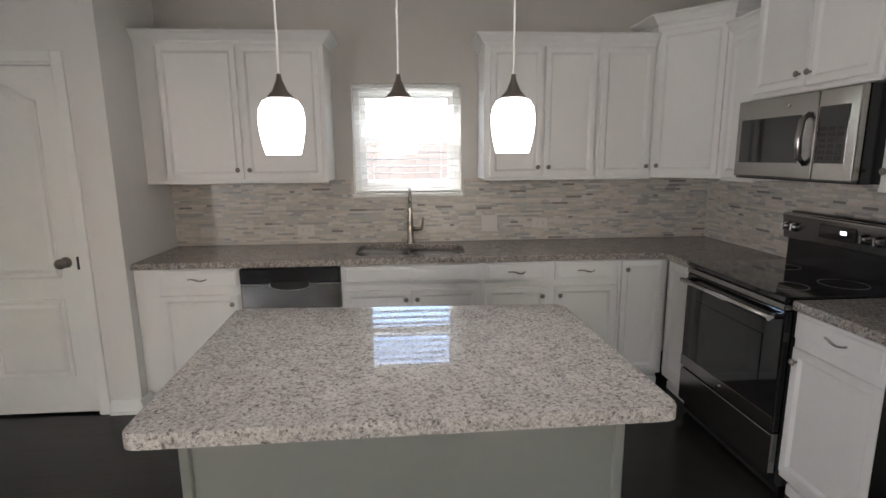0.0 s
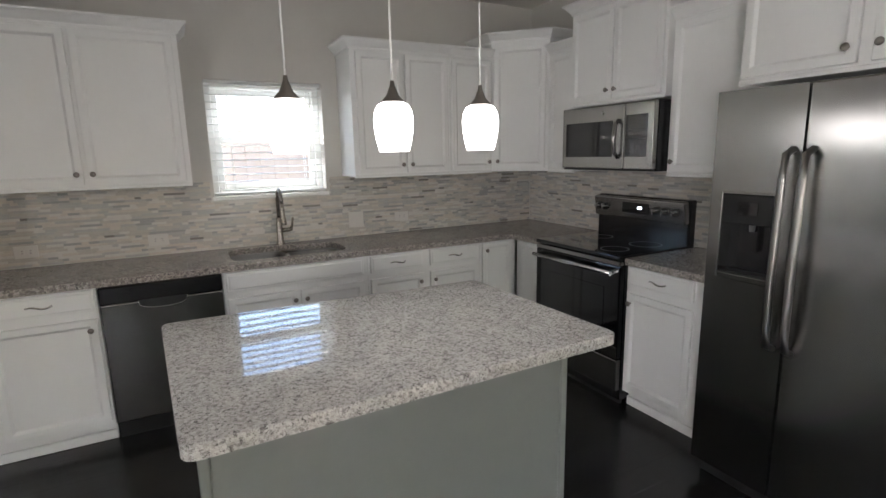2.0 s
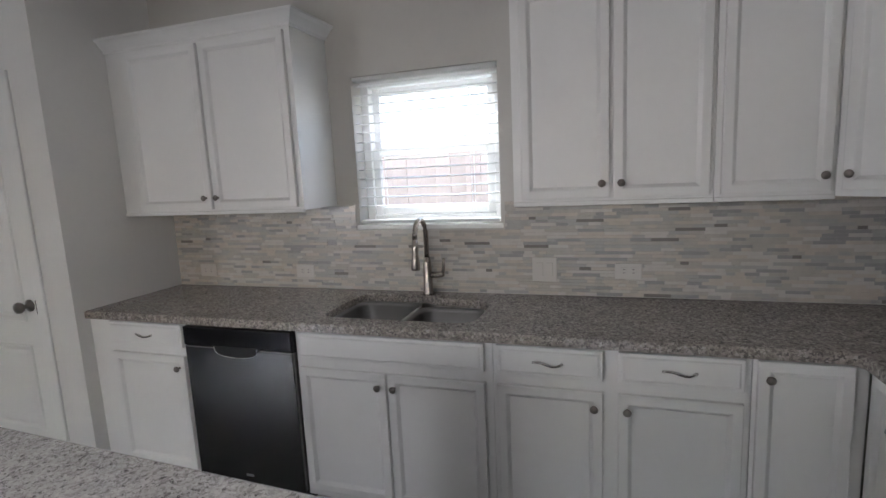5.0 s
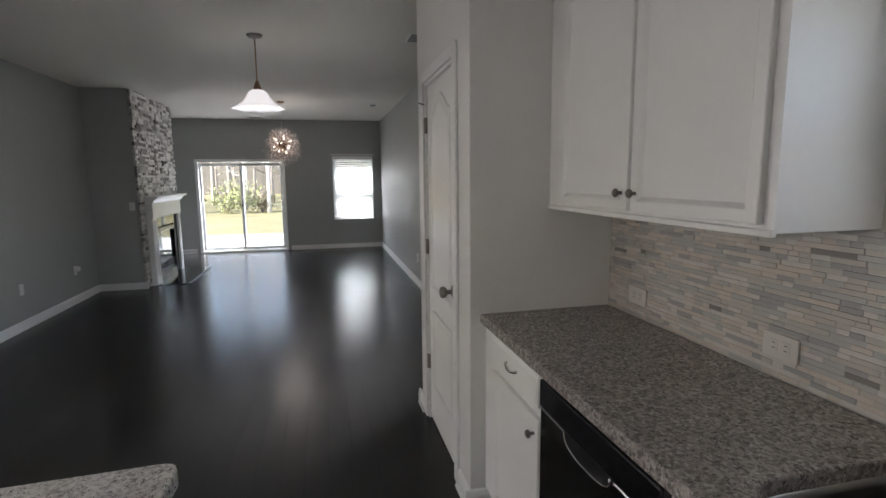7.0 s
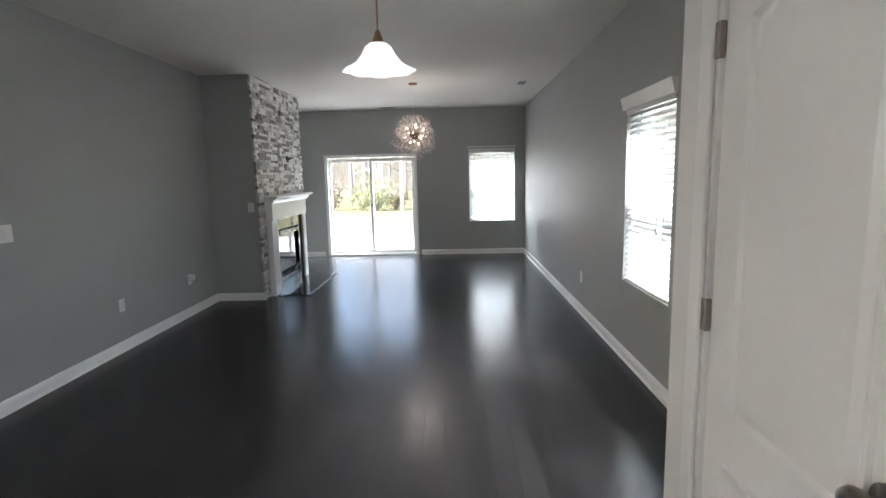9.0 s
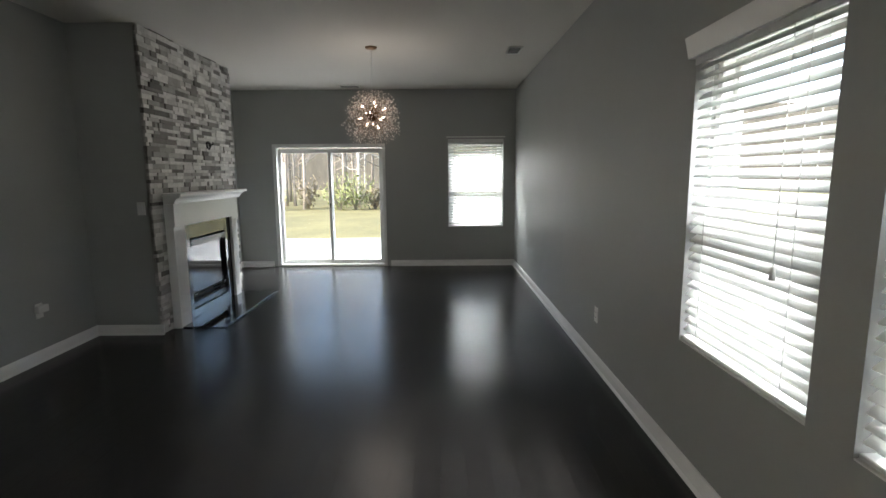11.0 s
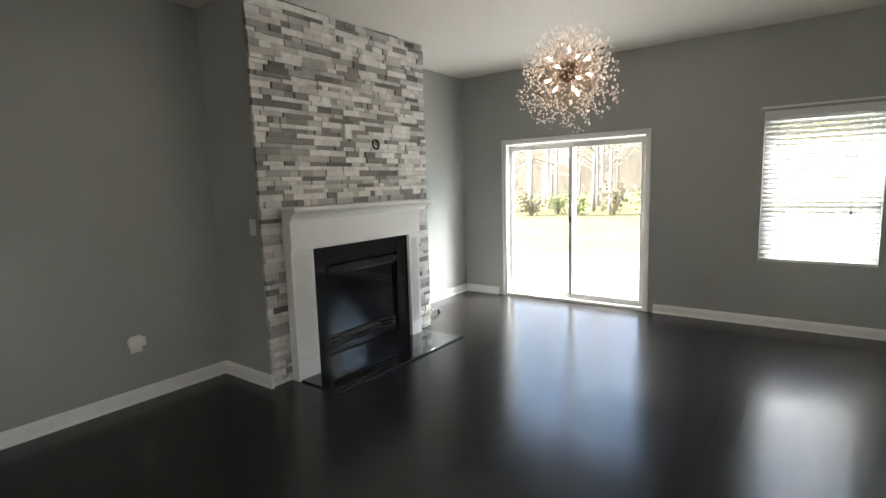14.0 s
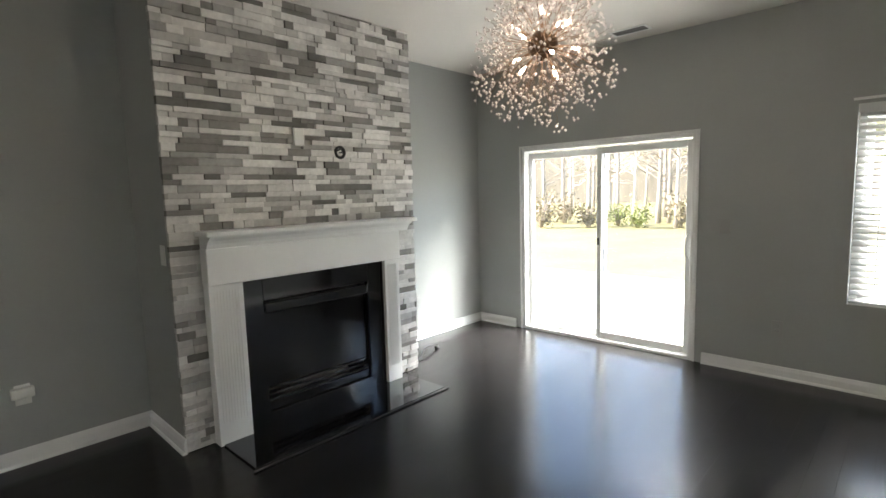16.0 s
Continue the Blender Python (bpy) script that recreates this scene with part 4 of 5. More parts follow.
for x, owner in ((FS - 0.034, fdo), (FS + 0.034, rdo)):
    hp = [(x, -0.816, 0.73), (x, -0.86, 0.75), (x, -0.872, 0.82), (x, -0.878, 1.05), (x, -0.872, 1.40), (x, -0.86, 1.49), (x, -0.816, 1.51)]
    part("handle", tube(hp, [0.013, 0.0145, 0.0145, 0.0145, 0.0145, 0.0145, 0.013], 12), M_HANDLE, owner, "long curved steel handle")

# ---------------------------------------------------------------- lamps


def pendant(x, y):
    def turned(rows):
        return lathe([(r * 0.94, 1.630 + (z - 1.634) * 0.92 - H) for r, z in rows], 28)

    ob = thing("pendant_lamp", pose(x, y, H), "lit white glass pendant lamp hanging over the island", "pendant lamp", "pendants over the island")
    part("canopy", lathe([(0.06, 0.0), (0.06, -0.012), (0.045, -0.025), (0.001, -0.026)], 20), M_NICKEL, ob)
    part("cord", tube([(0, 0, -0.02), (0, 0, 1.727 - H)], 0.0028, 6), M_PLATE, ob)
    part("cap", turned([(0.006, 1.745), (0.008, 1.73), (0.014, 1.715), (0.020, 1.70), (0.036, 1.683), (0.037, 1.678), (0.001, 1.678)]), M_NICKEL, ob, "brushed nickel bell cap")
    sh = part("shade", turned([(0.030, 1.680), (0.048, 1.672), (0.059, 1.652), (0.063, 1.625), (0.061, 1.59), (0.055, 1.555), (0.047, 1.524), (0.045, 1.524), (0.053, 1.555), (0.059, 1.59), (0.061, 1.625), (0.057, 1.65), (0.030, 1.676)]), M_SHADE, ob, "glowing white opal glass shade")
    sh.visible_shadow = False
    return ob


p0 = pendant(*PENDANTS[0])
for x, y in PENDANTS[1:]:
    copy_thing(p0, pose(x, y, H))

dl = thing("dish_pendant", pose(-4.12, 2.20, H), "lit ruffled white glass dish pendant on a bronze stem", "pendant lamp")
part("canopy", lathe([(0.065, 0.0), (0.065, -0.012), (0.05, -0.026), (0.012, -0.034), (0.001, -0.034)], 20), M_NICKEL, dl)
part("stem", tube([(0, 0, -0.03), (0.001, 0, -0.20), (0, 0, -0.40)], 0.006, 8), M_BRASS, dl)
part("socket_cup", lathe([(0.008, -0.375), (0.016, -0.385), (0.024, -0.41), (0.034, -0.44), (0.034, -0.452), (0.001, -0.453)], 18), M_BRASS, dl)
ds2 = part("shade", lathe([(0.030, -0.45), (0.055, -0.455), (0.080, -0.475), (0.100, -0.515), (0.135, -0.560), (0.175, -0.588), (0.212, -0.605), (0.208, -0.609), (0.172, -0.594), (0.130, -0.566), (0.096, -0.521), (0.076, -0.481), (0.030, -0.458)], 64, wave=0.035, waves=8), M_DISH, dl, "ruffled white glass shade")
ds2.visible_shadow = False
part("bulb", lathe([(0.012, -0.47), (0.022, -0.50), (0.032, -0.54), (0.034, -0.575), (0.026, -0.605), (0.001, -0.617)], 16), glow("lit_white_bulb", (1.0, 0.93, 0.82), 1.2), dl)


def chandelier(x, y, zc):
    """A burst of fine stems with crystal beads and small lit bulbs."""
    rng = random.Random(11)
    ob = thing("crystal_chandelier", pose(x, y, H), "lit dandelion chandelier with crystal beads on brass stems", "chandelier")
    c = zc - H
    part("canopy", lathe([(0.06, 0.0), (0.06, -0.012), (0.045, -0.024), (0.001, -0.026)], 20), M_BRASS, ob)
    part("cord", tube([(0, 0, -0.02), (0, 0, c)], 0.0014, 6), M_PLATE, ob)
    part("hub", lathe([(0.001, c + 0.062), (0.034, c + 0.051), (0.058, c + 0.020), (0.062, c), (0.058, c - 0.020), (0.034, c - 0.051), (0.001, c - 0.062)], 18), M_BRONZE, ob)
    golden = math.pi * (3 - math.sqrt(5))
    stems, beads = bmesh.new(), bmesh.new()
    bead_dirs = []
    n = 90
    for k in range(n):
        zz = 1 - 2 * (k + 0.5) / n
        a = golden * k
        d = Vector((math.sqrt(1 - zz * zz) * math.cos(a), math.sqrt(1 - zz * zz) * math.sin(a), zz))
        reach = rng.uniform(0.13, 0.17)
        tube([d * 0.05 + Vector((0, 0, c)), d * reach + Vector((0, 0, c))], 0.0014, 4, stems, False)
        for j in range(14):
            q = (d + Vector([rng.uniform(-0.42, 0.42) for _ in range(3)])).normalized()
            r = (0.15 + 0.15 * rng.random() ** 0.8) * (1.12 if q.z < -0.2 else 0.94)
            tip = q * r + Vector((0, 0, c))
            tip.z -= 0.10 * max(0.0, r - 0.18)
            if j < 6:
                tube([d * reach + Vector((0, 0, c)), tip], 0.0006, 3, stems, False)
            bead_dirs.append((tip, rng.uniform(0.0045, 0.0080)))
    part("stem_burst", stems, M_BRASS, ob, "thin brass stems")
    for tip, r in bead_dirs:
        ring = [beads.verts.new(tip + Vector((r * math.cos(u), r * math.sin(u), 0))) for u in [math.pi * 2 * i / 6 for i in range(6)]]
        up, dn = beads.verts.new(tip + Vector((0, 0, r))), beads.verts.new(tip - Vector((0, 0, r * 1.25)))
        for i in range(6):
            beads.faces.new((ring[i], ring[(i + 1) % 6], up))
            beads.faces.new((ring[(i + 1) % 6], ring[i], dn))
    bd = part("crystal_spray", beads, M_CRYST, ob, "clear crystal beads")
    bd["kind"] = "stuff"
    bd.visible_shadow = False
    me = None
    for k in range(12):
        zz = 1 - 2 * (k + 0.5) / 12
        a = golden * k + 0.5
        d = Vector((math.sqrt(1 - zz * zz) * math.cos(a), math.sqrt(1 - zz * zz) * math.sin(a), zz))
        if me is None:
            me = finish(lathe([(0.004, 0.0), (0.005, 0.014), (0.007, 0.019), (0.008, 0.028), (0.0055, 0.038), (0.001, 0.044)], 10), "bulb", M_BULB)
        arm = part("arm", tube([d * 0.05 + Vector((0, 0, c)), d * 0.115 + Vector((0, 0, c))], 0.004, 6), M_BRASS, ob)
        b = new("bulb", me)
        b.parent = arm
        b.matrix_basis = Matrix.Translation(d * 0.11 + Vector((0, 0, c))) @ d.to_track_quat("Z", "Y").to_matrix().to_4x4()
    return ob


chandelier(-7.97, 2.12, 2.04)

# ---------------------------------------------------------------- fireplace
FX0, FX1 = -8.70, -7.26          # outer sides of the mantel legs
IX0, IX1, IZ = -8.558, -7.462, 0.965  # black surround
structure("chimney_breast", wall_boxes("x", BRX0, BRX1, YS, BRY, 0, H, [(-8.42, -7.60, 0.10, 0.80)]), M_WALL, "grey painted chimney breast", "wall")
fp = thing("fireplace", pose(-8.01, BRY + 0.045, 0), "black gas fireplace with glossy stone surround and glass front", "fireplace")
s0, s1 = IX0 + 8.01, IX1 + 8.01
for slab_box in ((s0, -0.411, -0.003, 0.04, 0.0, IZ), (0.411, s1, -0.003, 0.04, 0.0, IZ), (-0.41, 0.41, -0.003, 0.04, 0.82, IZ), (-0.41, 0.41, -0.003, 0.04, 0.0, 0.09)):
    part("surround_slab", boxes(slab_box, bevel=0.002), M_MARBLE, fp, "polished black stone slab")
part("firebox", boxes((-0.405, 0.405, -0.33, -0.32, 0.10, 0.80), (-0.405, -0.395, -0.319, -0.045, 0.10, 0.80), (0.395, 0.405, -0.319, -0.045, 0.10, 0.80), (-0.394, 0.394, -0.319, -0.045, 0.10, 0.11)), M_BLACKM, fp)
part("hood", boxes((-0.40, 0.40, -0.02, 0.05, 0.735, 0.80), bevel=0.008, segs=2), M_BLACK, fp)
for z in (0.155, 0.19, 0.225):
    part("louvre", boxes((-0.40, 0.40, -0.01, 0.012, z, z + 0.01), bevel=0.002), M_BLACKM, fp)
part("glass_front", boxes((-0.40, 0.40, 0.0, 0.005, 0.245, 0.73)), M_BLACKG, fp)
part("lower_panel", boxes((-0.40, 0.40, 0.0, 0.02, 0.095, 0.15), bevel=0.003), M_BLACK, fp)
for x in (-0.33, 0.36):
    part("latch", boxes((x - 0.025, x + 0.025, 0.036, 0.042, 0.238, 0.246)), M_CHROME, fp)
for k in range(4):
    y = -0.10 - 0.04 * k
    part("log", tube([(-0.28 + 0.05 * k, y, 0.15 + 0.02 * k), (0.0, y - 0.02, 0.17 + 0.02 * k), (0.27 - 0.04 * k, y + 0.01, 0.15 + 0.02 * k)], [0.035, 0.042, 0.032], 8), M_BARK, fp)
part("brass_trim", boxes((s0 - 0.0, s0 + 0.012, 0.041, 0.046, 0.0, IZ), (s1 - 0.012, s1, 0.041, 0.046, 0.0, IZ), (s0 + 0.012, s1 - 0.012, 0.041, 0.046, IZ - 0.012, IZ)), M_BLACK, fp)

mt = thing("fireplace_mantel", pose(-7.98, BRY + 0.045, 0), "white painted wooden mantel with fluted legs and moulded shelf", "mantel")
a, b = FX0 + 7.98, FX1 + 7.98
for u0, u1 in ((a, IX0 + 7.98), (IX1 + 7.98, b)):
    lg = part("leg", boxes((u0, u1, -0.003, 0.075, 0.003, 1.0), bevel=0.003), M_TRIM, mt)
    w = u1 - u0
    for k in range(9):
        x = u0 + 0.03 + (w - 0.06) * k / 8
        part("flute", boxes((x - 0.0035, x + 0.0035, 0.0755, 0.0785, 0.14, 0.93), bevel=0.001), M_TRIM, lg)
part("frieze", boxes((a - 0.004, b + 0.004, -0.003, 0.09, IZ + 0.0, 1.18), bevel=0.004), M_TRIM, mt)
ins = extrude_profile([(-0.003, 1.18), (0.094, 1.18), (0.100, 1.195), (0.104, 1.205), (0.120, 1.225), (0.150, 1.243), (0.155, 1.25), (-0.003, 1.25)], a - 0.085, b + 0.0)
part("bed_moulding", ins, M_TRIM, mt)
part("shelf", boxes((a - 0.12, b + 0.025, -0.003, 0.175, 1.25, 1.277), bevel=0.006, segs=2), M_TRIM, mt)

solid("hearth", boxes((-8.765, -7.28, BRY + 0.09, 0.755, 0.0012, 0.012), bevel=0.003), M_MARBLE, "glossy black stone hearth slab set on the floor", "hearth")
solid("hearth_edge", boxes((-8.785, -7.26, 0.757, 0.775, 0.0012, 0.013), bevel=0.003), M_FLOOR, "dark wooden edge strip round the hearth", "trim")


def plate(m, w, h, kind, label, M_PLATE=M_PLATE):
    """A wall plate facing -y in its own coordinates, with its sockets or rockers."""
    ob = thing("outlet" if kind == "outlet" else "light_switch", m, label, "outlet" if kind == "outlet" else "switch")
    part("cover_plate", boxes((-w / 2, w / 2, -0.006, -0.0005, -h / 2, h / 2), bevel=0.002), M_PLATE, ob)
    gangs = 1 if kind == "outlet" else max(1, round(w / 0.075))
    for g in range(gangs):
        x = (g - (gangs - 1) / 2) * 0.046
        if kind == "outlet" and w <= h:
            for z in (-0.02, 0.02):
                s = part("socket", boxes((x - 0.017, x + 0.017, -0.0085, -0.006, z - 0.014, z + 0.014), bevel=0.0008), M_PLATE, ob)
                part("slot", boxes((x - 0.009, x - 0.006, -0.0092, -0.0085, z - 0.003, z + 0.007), (x + 0.006, x + 0.009, -0.0092, -0.0085, z - 0.003, z + 0.007)), M_GREYP, s)
        elif kind == "outlet":
            for z in (-0.02, 0.02):
                s = part("socket", boxes((z - 0.014, z + 0.014, -0.0085, -0.006, -0.017, 0.017), bevel=0.0008), M_PLATE, ob)
                part("slot", boxes((z - 0.003, z + 0.007, -0.0092, -0.0085, -0.009, -0.006), (z - 0.003, z + 0.007, -0.0092, -0.0085, 0.006, 0.009)), M_GREYP, s)
        else:
            part("rocker", boxes((x - 0.016, x + 0.016, -0.010, -0.006, -0.033, 0.033), bevel=0.0015), M_PLATE, ob)
    return ob


TY = YN - 0.011
for x, z in ((-1.218, 1.007), (-0.544, 1.013), (1.15, 1.037)):
    plate(pose(x, TY, z), 0.115, 0.072, "outlet", "almond horizontal outlet on the mosaic backsplash", M_SOFTPLATE)
plate(pose(0.775, TY, 1.04), 0.115, 0.115, "switch", "almond double switch plate on the mosaic backsplash", M_SOFTPLATE)
plate(pose(-6.28, YN, 0.387), 0.072, 0.115, "outlet", "white outlet on the grey side wall")
plate(pose(-5.31, YS, 0.408, 0, 0, 180), 0.072, 0.115, "outlet", "white outlet on the blue-grey wall")
po = plate(pose(-6.47, YS, 0.40, 0, 0, 180), 0.072, 0.115, "outlet", "white outlet with a plug-in adapter")
part("adapter", boxes((-0.055, 0.05, -0.045, -0.0095, -0.012, 0.045), bevel=0.006, segs=2), M_PLATE, po)
plate(pose(-4.21, YS, 1.165, 0, 0, 180), 0.21, 0.118, "switch", "white wide multi-gang switch plate")
plate(pose(BRX1, 0.17, 1.15, 0, 0, 90), 0.072, 0.115, "switch", "white fireplace switch on the chimney side")
plate(pose(XW, 2.163, 1.138, 0, 0, 90), 0.072, 0.115, "switch", "beige switch beside the sliding door", M_TINTED)
plate(pose(XW, 2.54, 0.38, 0, 0, 90), 0.072, 0.115, "outlet", "beige outlet on the end wall", M_TINTED)

wb = thing("cable_outlet", pose(-8.26, BRY + 0.045, 1.762), "round open cable outlet with loose wires in the stone", "cable outlet")
rg2 = part("ring", lathe([(0.026, 0.0), (0.045, 0.0), (0.047, 0.014), (0.040, 0.020), (0.028, 0.016), (0.026, 0.0)], 24), M_BLACKM, wb)
rg2.matrix_basis = pose(0, -0.012, 0, -90, 0, 0)
part("cable", tube([(0.0, -0.02, 0.0), (0.01, 0.04, -0.005), (0.03, 0.06, 0.02), (0.055, 0.04, 0.005)], 0.005, 6), M_BLACKM, wb)
bk = solid("blank_plate", boxes((-0.036, 0.036, 0.0, 0.022, -0.058, 0.058), bevel=0.004), M_PLATE, "white blank plate on the stone chimney face", "wall plate", at=pose(-7.932, BRY + 0.042, 1.848))
solid("cable", tube([(-8.965, 0.16, 0.05), (-9.02, 0.15, 0.012), (-9.12, 0.13, 0.02), (-9.24, 0.06, 0.055), (-9.34, 0.03, 0.05), (-9.41, 0.02, 0.03)], 0.006, 8), M_BLACKM, "black power cable lying by the fireplace", "cable")
solid("plug", boxes((-0.03, 0.03, -0.012, 0.012, 0.0, 0.028), bevel=0.005), M_BLACKM, "black plug on the floor", "plug", at=pose(-9.43, 0.02, 0.0, 0, 0, 25))


def ceiling_vent(m, w, d):
    ob = thing("ceiling_vent", m, "white metal ceiling air vent with slats", "vent")
    part("frame", boxes((-w / 2, w / 2, -d / 2, -d / 2 + 0.02, -0.008, -0.0005), (-w / 2, w / 2, d / 2 - 0.02, d / 2, -0.008, -0.0005), (-w / 2, -w / 2 + 0.02, -d / 2 + 0.02, d / 2 - 0.02, -0.008, -0.0005), (w / 2 - 0.02, w / 2, -d / 2 + 0.02, d / 2 - 0.02, -0.008, -0.0005), bevel=0.002), M_PLATE, ob)
    part("backing", boxes((-w / 2 + 0.02, w / 2 - 0.02, -d / 2 + 0.02, d / 2 - 0.02, -0.003, -0.001)), M_GREYP, ob)
    for k in range(6):
        y = -d / 2 + 0.03 + (d - 0.06) * k / 5
        part("slat", boxes((-w / 2 + 0.021, w / 2 - 0.021, y - 0.004, y + 0.004, -0.007, -0.0035)), M_GREYP, ob)
    return ob


v0 = ceiling_vent(pose(-8.13, 3.59, H), 0.30, 0.15)
copy_thing(v0, pose(-3.95, 3.55, H))
copy_thing(v0, pose(-10.24, 1.50, H, 0, 0, 90))

# ---------------------------------------------------------------- outdoors
structure("ground", boxes((-250, 250, -250, 250, -0.5, -0.16)), M_GRASS, "dry yellow-green lawn", "ground")
structure("patio", boxes((-14.6, XW - 0.201, -3.5, 5.5, -0.159, -0.06), bevel=0.01), M_CONC, "pale concrete patio slab outside the sliding door", "patio")


def tree(x, y, height, girth, seed, leafy, material, label):
    """A tapered trunk with limbs and twigs; leafy adds many small leaves."""
    rng = random.Random(seed)
    girth *= 0.62
    ob = thing("tree", pose(x, y, -0.17), label, "tree")
    bm = bmesh.new()
    leaves = bmesh.new()
    lean = rng.uniform(-0.05, 0.05)
    trunk = [(lean * height * u * u + 0.06 * math.sin(5 * u + seed), 0.05 * math.sin(4 * u), height * u) for u in [k / 8 for k in range(9)]]
    tube(trunk, [girth * (1 - 0.85 * k / 8) * (1.25 if k == 0 else 1) for k in range(9)], 9, bm)
    twigs = bmesh.new()

    def leaf(p, s):
        d1 = Vector([rng.uniform(-1, 1) for _ in range(3)]).normalized()
        d2 = d1.orthogonal().normalized()
        leaves.faces.new([leaves.verts.new(p + q) for q in (d1 * s, d2 * s * 0.5, -d1 * s, -d2 * s * 0.5)])

    for k in range(int(10 + height)):
        u = rng.uniform(0.16, 0.98)
        j = min(int(u * 8), 7)
        base = Vector(trunk[j]).lerp(Vector(trunk[j + 1]), u * 8 - j)
        a = rng.uniform(0, 2 * math.pi)
        reach = height * rng.uniform(0.12, 0.30) * (1.15 - u)
        tip = base + Vector((math.cos(a) * reach, math.sin(a) * reach, reach * rng.uniform(0.2, 0.9)))
        mid = base.lerp(tip, 0.5) + Vector((0, 0, -0.08 * reach))
        r = girth * 0.42 * (1.1 - u)
        tube([base, mid, tip], [r, r * 0.6, r * 0.2], 5, twigs)
        for q in range(8):
            s = base.lerp(tip, rng.uniform(0.35, 1.0))
            e = s + Vector((rng.uniform(-1, 1), rng.uniform(-1, 1), rng.uniform(-0.3, 1))) * reach * 0.45
            tube([s, s.lerp(e, 0.5) + Vector((0, 0, 0.05 * reach)), e], [r * 0.3, r * 0.2, r * 0.08], 3, twigs)
            for _ in range(leafy):
                leaf(s.lerp(e, rng.uniform(0.2, 1.1)) + Vector([rng.gauss(0, 0.13 * reach + 0.08) for _ in range(3)]), rng.uniform(0.05, 0.11))
    part("trunk", bm, material, ob)
    part("limbs", twigs, material, ob)
    if leafy:
        c = new("crown", finish(leaves, "crown", M_LEAF, False))
        c.parent = ob
    else:
        leaves.free()


def shrub(x, y, size, count, seed, material, label):
    rng = random.Random(seed)
    ob = thing("shrub", pose(x, y, -0.17), label, "shrub")
    stems, leaves = bmesh.new(), bmesh.new()
    for k in range(14):
        a = rng.uniform(0, 2 * math.pi)
        tip = Vector((math.cos(a) * size * rng.uniform(0.2, 0.75), math.sin(a) * size * rng.uniform(0.2, 0.75), size * rng.uniform(0.6, 1.35)))
        tube([(0, 0, 0), tip * 0.5 + Vector((0, 0, 0.1 * size)), tip], [0.03, 0.018, 0.006], 4, stems)
        for _ in range(count // 14):
            p = tip * rng.uniform(0.3, 1.05) + Vector([rng.gauss(0, 0.16 * size) for _ in range(3)])
            p.z = max(p.z, 0.05)
            d1 = Vector([rng.uniform(-1, 1) for _ in range(3)]).normalized()
            d2 = d1.orthogonal().normalized()
            s = rng.uniform(0.05, 0.10)
            leaves.faces.new([leaves.verts.new(p + q) for q in (d1 * s, d2 * s * 0.45, -d1 * s, -d2 * s * 0.45)])
    part("stems", stems, M_BARK, ob)
    c = new("leaves", finish(leaves, "leaves", material, False))
    c.parent = ob


rng = random.Random(5)
TREES = [(-27, -7.5, 11, 0.17, 0), (-29, -5.2, 12, 0.14, 0), (-26.5, -3.6, 10, 0.12, 0), (-30, -2.4, 13, 0.17, 2), (-27.5, -1.2, 11, 0.13, 0), (-26, 0.1, 9, 0.15, 0), (-28, 1.3, 12, 0.14, 0), (-26.2, 2.5, 8, 0.13, 9), (-29, 3.6, 12, 0.16, 8), (-27, 5.2, 9, 0.13, 10), (-31, 6.6, 13, 0.18, 6), (-28, 8.4, 10, 0.15, 8), (-33, -9.5, 13, 0.18, 3), (-34, -4.0, 14, 0.2, 3), (-35, 1.0, 14, 0.2, 6), (-34, 4.5, 13, 0.2, 8), (-33, 10.5, 13, 0.2, 8), (-28, -10.5, 11, 0.15, 0)]
for k, (x, y, h, g, lf) in enumerate(TREES):
    tree(x, y, h, g, 20 + k, lf, M_PALEBARK if k in (4, 5, 9) else M_BARK, "leafy green tree at the wood's edge" if lf > 4 else "tall thin bare tree at the wood's edge")
bare = [o for o in scene.objects if o.name.startswith("tree") and "bare" in str(o.get("label", ""))]
for k in range(60):
    copy_thing(bare[k % len(bare)], pose(-29 - rng.uniform(0, 15), -15 + k * 0.48 + rng.uniform(-0.4, 0.4), -0.17, 0, 0, rng.uniform(0, 360)))
for k in range(22):
    x, y = -24.5 - rng.uniform(0, 5), -13 + k * 1.2 + rng.uniform(-0.5, 0.5)
    green = k > 11 or rng.random() < 0.3
    shrub(x, y, rng.uniform(0.8, 1.5) * (1.3 if k > 12 else 0.9), 500, 60 + k, M_LEAF if green else M_SCRUB, "bushy green shrub at the lawn's edge" if green else "dry brown brush at the lawn's edge")
structure("backdrop", boxes((-60, -59.5, -60, 60, -0.16, 9)), mat("far_woods", (0.11, 0.10, 0.08), 1.0, vary=0.5, scale=0.5, fine=3, stretch=(1, 1, 0.3)), "distant grey-brown woods", "backdrop")

# the fence beyond the kitchen window
fe = thing("wooden_fence", pose(0, 6.0, -0.17), "pinkish weathered wooden privacy fence with upright boards", "fence")
board = finish(boxes((-0.0708, 0.0708, -0.010, 0.010, 0.03, 1.97), bevel=0.003), "board", M_FENCE)
for k in range(62):
    b = new("board", board)
    b.parent = fe
    b.matrix_basis = pose(-4.2 + 0.142 * k, -0.012 + 0.003 * math.sin(k * 2.3), 0.01 * math.sin(k * 1.7))
for z in (0.35, 1.0, 1.7):
    part("rail", boxes((-4.3, 4.6, 0.006, 0.045, z, z + 0.09)), M_FENCE, fe)
for k in range(5):
    part("post", boxes((-4.25 + 2.2 * k, -4.16 + 2.2 * k, 0.046, 0.136, 0.0, 1.95)), M_FENCE, fe)

# ---------------------------------------------------------------- mosaic backsplash and ledge stone


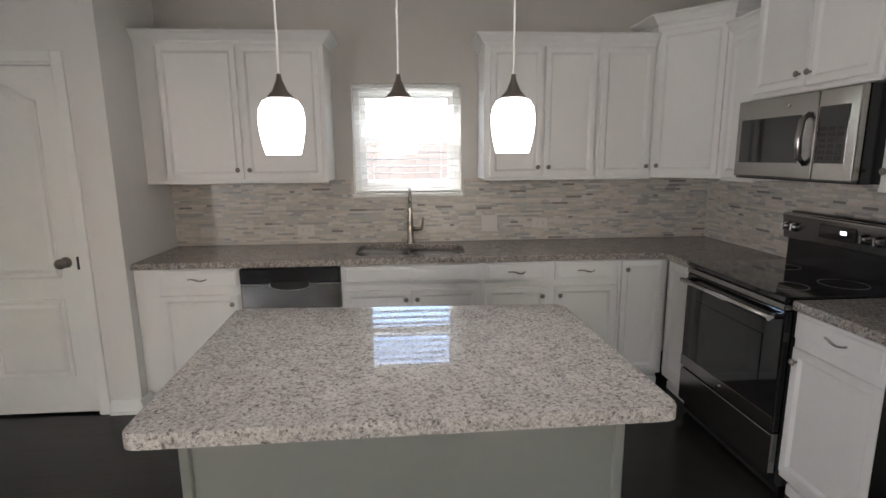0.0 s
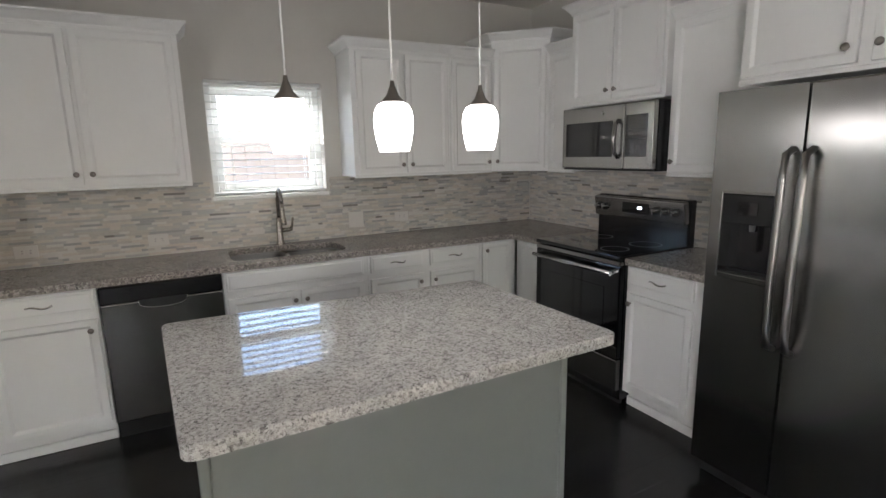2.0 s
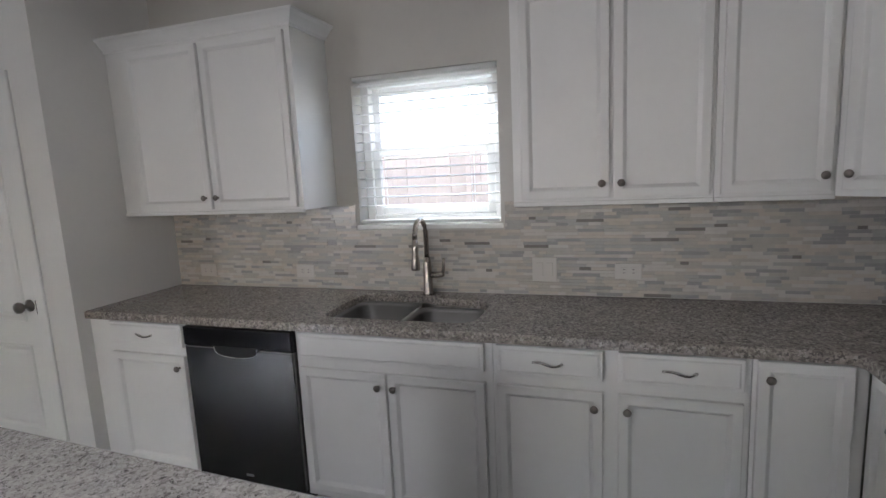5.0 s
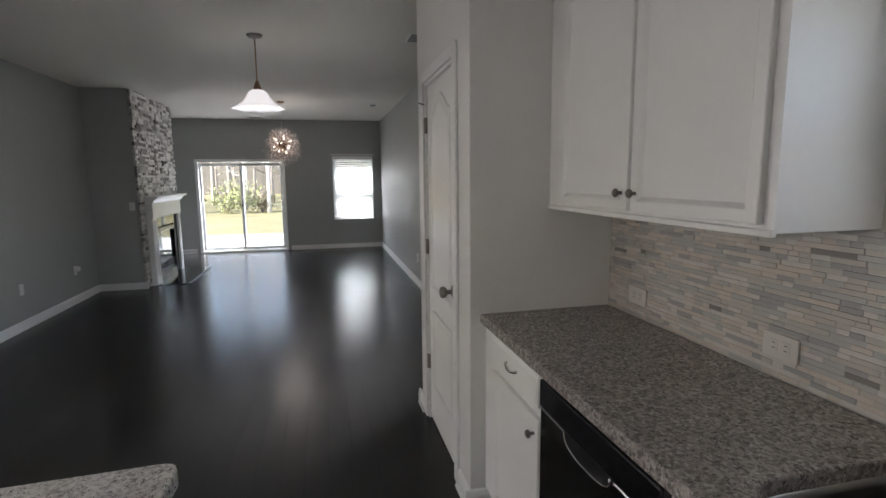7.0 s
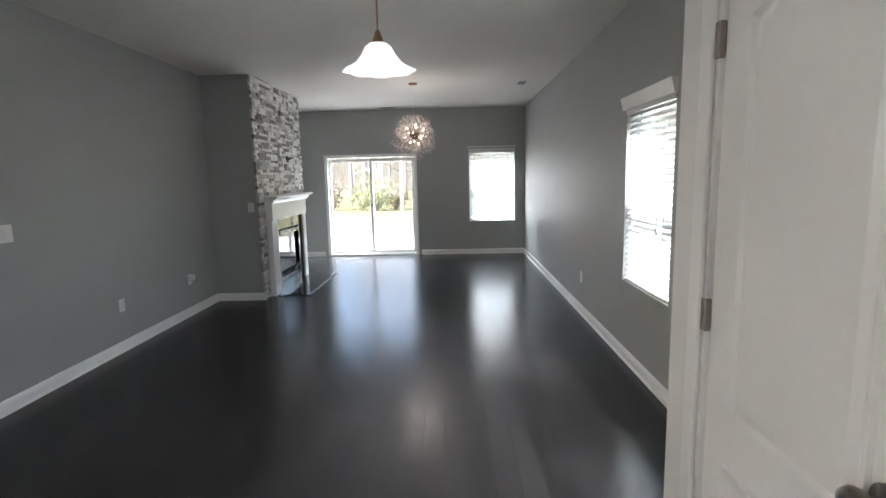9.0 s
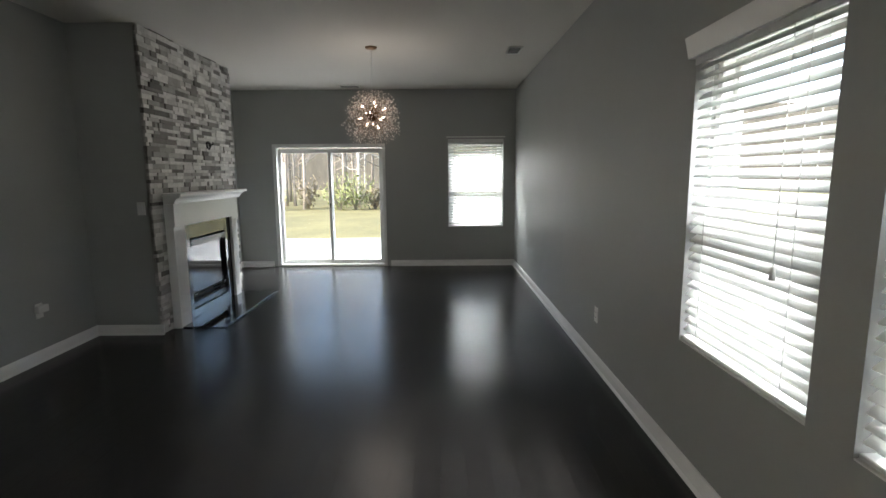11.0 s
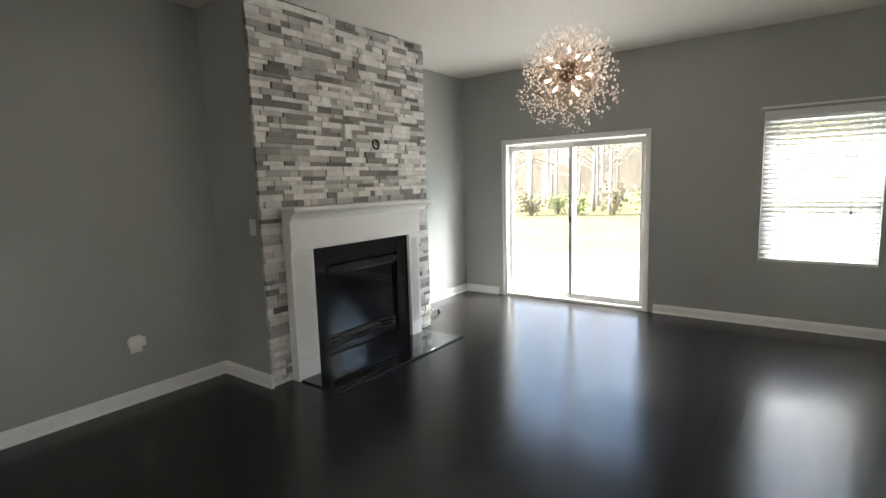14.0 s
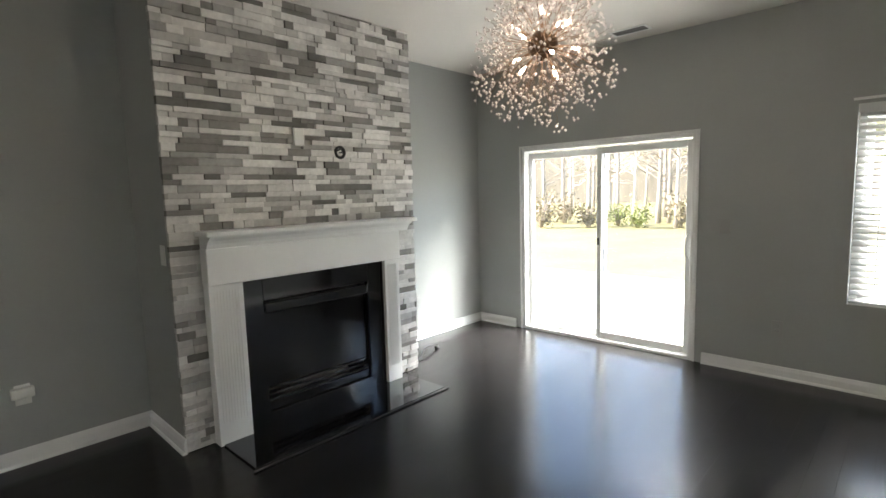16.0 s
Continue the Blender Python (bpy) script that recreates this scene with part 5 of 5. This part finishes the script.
def strips(u0, u1, z0, z1, low, high, lengths, gap, seed, holes=()):
    """Courses of strips over an area: (u, z, width, height, course), less what falls in the holes."""
    rng = random.Random(seed)
    out, z = [], z0
    while z < z1 - 0.004:
        h = min(rng.choice((low, high)), z1 - z)
        u = u0 - rng.uniform(0, lengths[0])
        while u < u1:
            w = rng.choice(lengths) * rng.uniform(0.92, 1.08)
            spans = [(max(u, u0), min(u + w, u1))]
            for a, b, c, d in holes:
                if z + h > c + 0.002 and z < d - 0.002:
                    spans = [s for p, q in spans for s in ((p, min(q, a)), (max(p, b), q))]
            out += [(p, z, q - p - gap, h - gap) for p, q in spans if q - p > 0.012]
            u += w
        z += h
    return out


def chip(bm, x, y, z, w, d, h, edge):
    """A small block standing out to -y from the plane y, its front edges chamfered."""
    f = [(x + edge, z + edge), (x + w - edge, z + edge), (x + w - edge, z + h - edge), (x + edge, z + h - edge)]
    r = [(x, z), (x + w, z), (x + w, z + h), (x, z + h)]
    v = [[bm.verts.new((p[0], yy, p[1])) for p in ring] for ring, yy in ((r, y), (r, y - d + edge), (f, y - d))]
    for a, b in zip(v, v[1:]):
        for k in range(4):
            bm.faces.new((a[k], a[(k + 1) % 4], b[(k + 1) % 4], b[k]))
    bm.faces.new(v[2])


def veneer(owner, cells, near, name, single, joined, depth, edge, seed):
    """The first near cells become pieces of their own, the rest one joined part."""
    rng = random.Random(seed)
    rest = bmesh.new()
    shared = {}
    for k, (u, z, w, h) in enumerate(cells):
        d = depth * rng.uniform(0.6, 1.0)
        if k < near:
            key = (round(w, 2), round(h, 3), round(d / depth, 1))
            if key not in shared:
                bm = bmesh.new()
                chip(bm, 0, 0, 0, max(key[0], 0.01), depth * key[2], key[1], edge)
                shared[key] = finish(bm, name, single, False)
            ob = new(name, shared[key])
            ob.parent = owner
            ob.location = (u, 0, z)
            ob.scale = (w / max(key[0], 0.01), 1, h / key[1])
        else:
            chip(rest, u, 0, z, w, d, h, edge)
    ob = new(name + "_field", finish(rest, name + "_field", joined, False))
    ob.parent = owner
    ob["kind"] = "stuff"


bs = thing("backsplash", pose(0, YN - 0.001, 0), "beige and grey linear mosaic tile backsplash behind the sink", "backsplash", kind="structure")
part("grout", wall_boxes("x", -1.448, 2.42, -0.004, 0.0, CT + 0.001, 1.371, [(WIN_K[0] - 0.02, WIN_K[1] + 0.02, 1.236, 1.371)]), M_GROUT, bs)
cells = strips(-1.446, 2.42, CT + 0.003, 1.370, 0.0150, 0.0150, (0.035, 0.055, 0.085, 0.12), 0.0008, 8, [(WIN_K[0] - 0.02, WIN_K[1] + 0.02, 1.236, 1.40)])
cells.sort(key=lambda c: abs(c[0] + 0.3))
veneer(bs, cells, 300, "tile", M_TILE, M_TILEJ, 0.0075, 0.0006, 2)
be = thing("backsplash_east", pose(XE - 0.001, 3.958, 0, 0, 0, -90), "beige and grey linear mosaic tile backsplash behind the range", "backsplash", kind="structure")
part("grout", boxes((0.0, 2.26, -0.004, 0.0, CT + 0.001, 1.371)), M_GROUT, be)
veneer(be, strips(0.0, 2.26, CT + 0.003, 1.370, 0.0150, 0.0150, (0.035, 0.055, 0.085, 0.12), 0.0008, 9), 0, "tile", M_TILE, M_TILEJ, 0.0075, 0.0006, 3)

sv = thing("stone_veneer", pose(BRX1, BRY + 0.001, 0, 0, 0, 180), "stacked ledge stone facing in white and grey on the chimney breast", "stone veneer", kind="structure")
W = BRX1 - BRX0
u0, u1 = BRX1 - FX1, BRX1 - FX0
part("backing", wall_boxes("x", 0.0, W, -0.014, 0.0, 0.001, H - 0.001, [(u0 + 0.05, u1 - 0.05, 0.001, 1.20)]), M_MORTAR, sv)
cells = strips(0.0, W, 0.002, H - 0.002, 0.031, 0.046, (0.06, 0.09, 0.13, 0.18, 0.24), 0.0006, 21, [(u0 + 0.03, u1 - 0.03, 0.0, 1.215), (BRX1 + 7.896 - 0.0, BRX1 + 7.968, 1.79, 1.906)])
cells.sort(key=lambda c: -c[1] if c[1] < 1.3 else c[1] - 100)
veneer(sv, cells, 300, "stone", M_STONE, M_STONEJ, 0.044, 0.0015, 4)

# ---------------------------------------------------------------- floor boards
cells = sorted(board_cells(), key=lambda c: abs(c[1] - 2.0))
rest = bmesh.new()
for k, (x, y, length, width) in enumerate(cells):
    if k < 300:
        bm = bmesh.new()
        board_top(bm, 0, 0, length, width)
        ob = new("plank", finish(bm, "plank", M_FLOOR, False))
        ob.parent = floor
        ob.location = (x, y, 0)
    else:
        board_top(rest, x, y, length, width)
ob = new("plank_field", finish(rest, "plank_field", M_FLOORJ, False))
ob.parent = floor
ob["kind"] = "stuff"
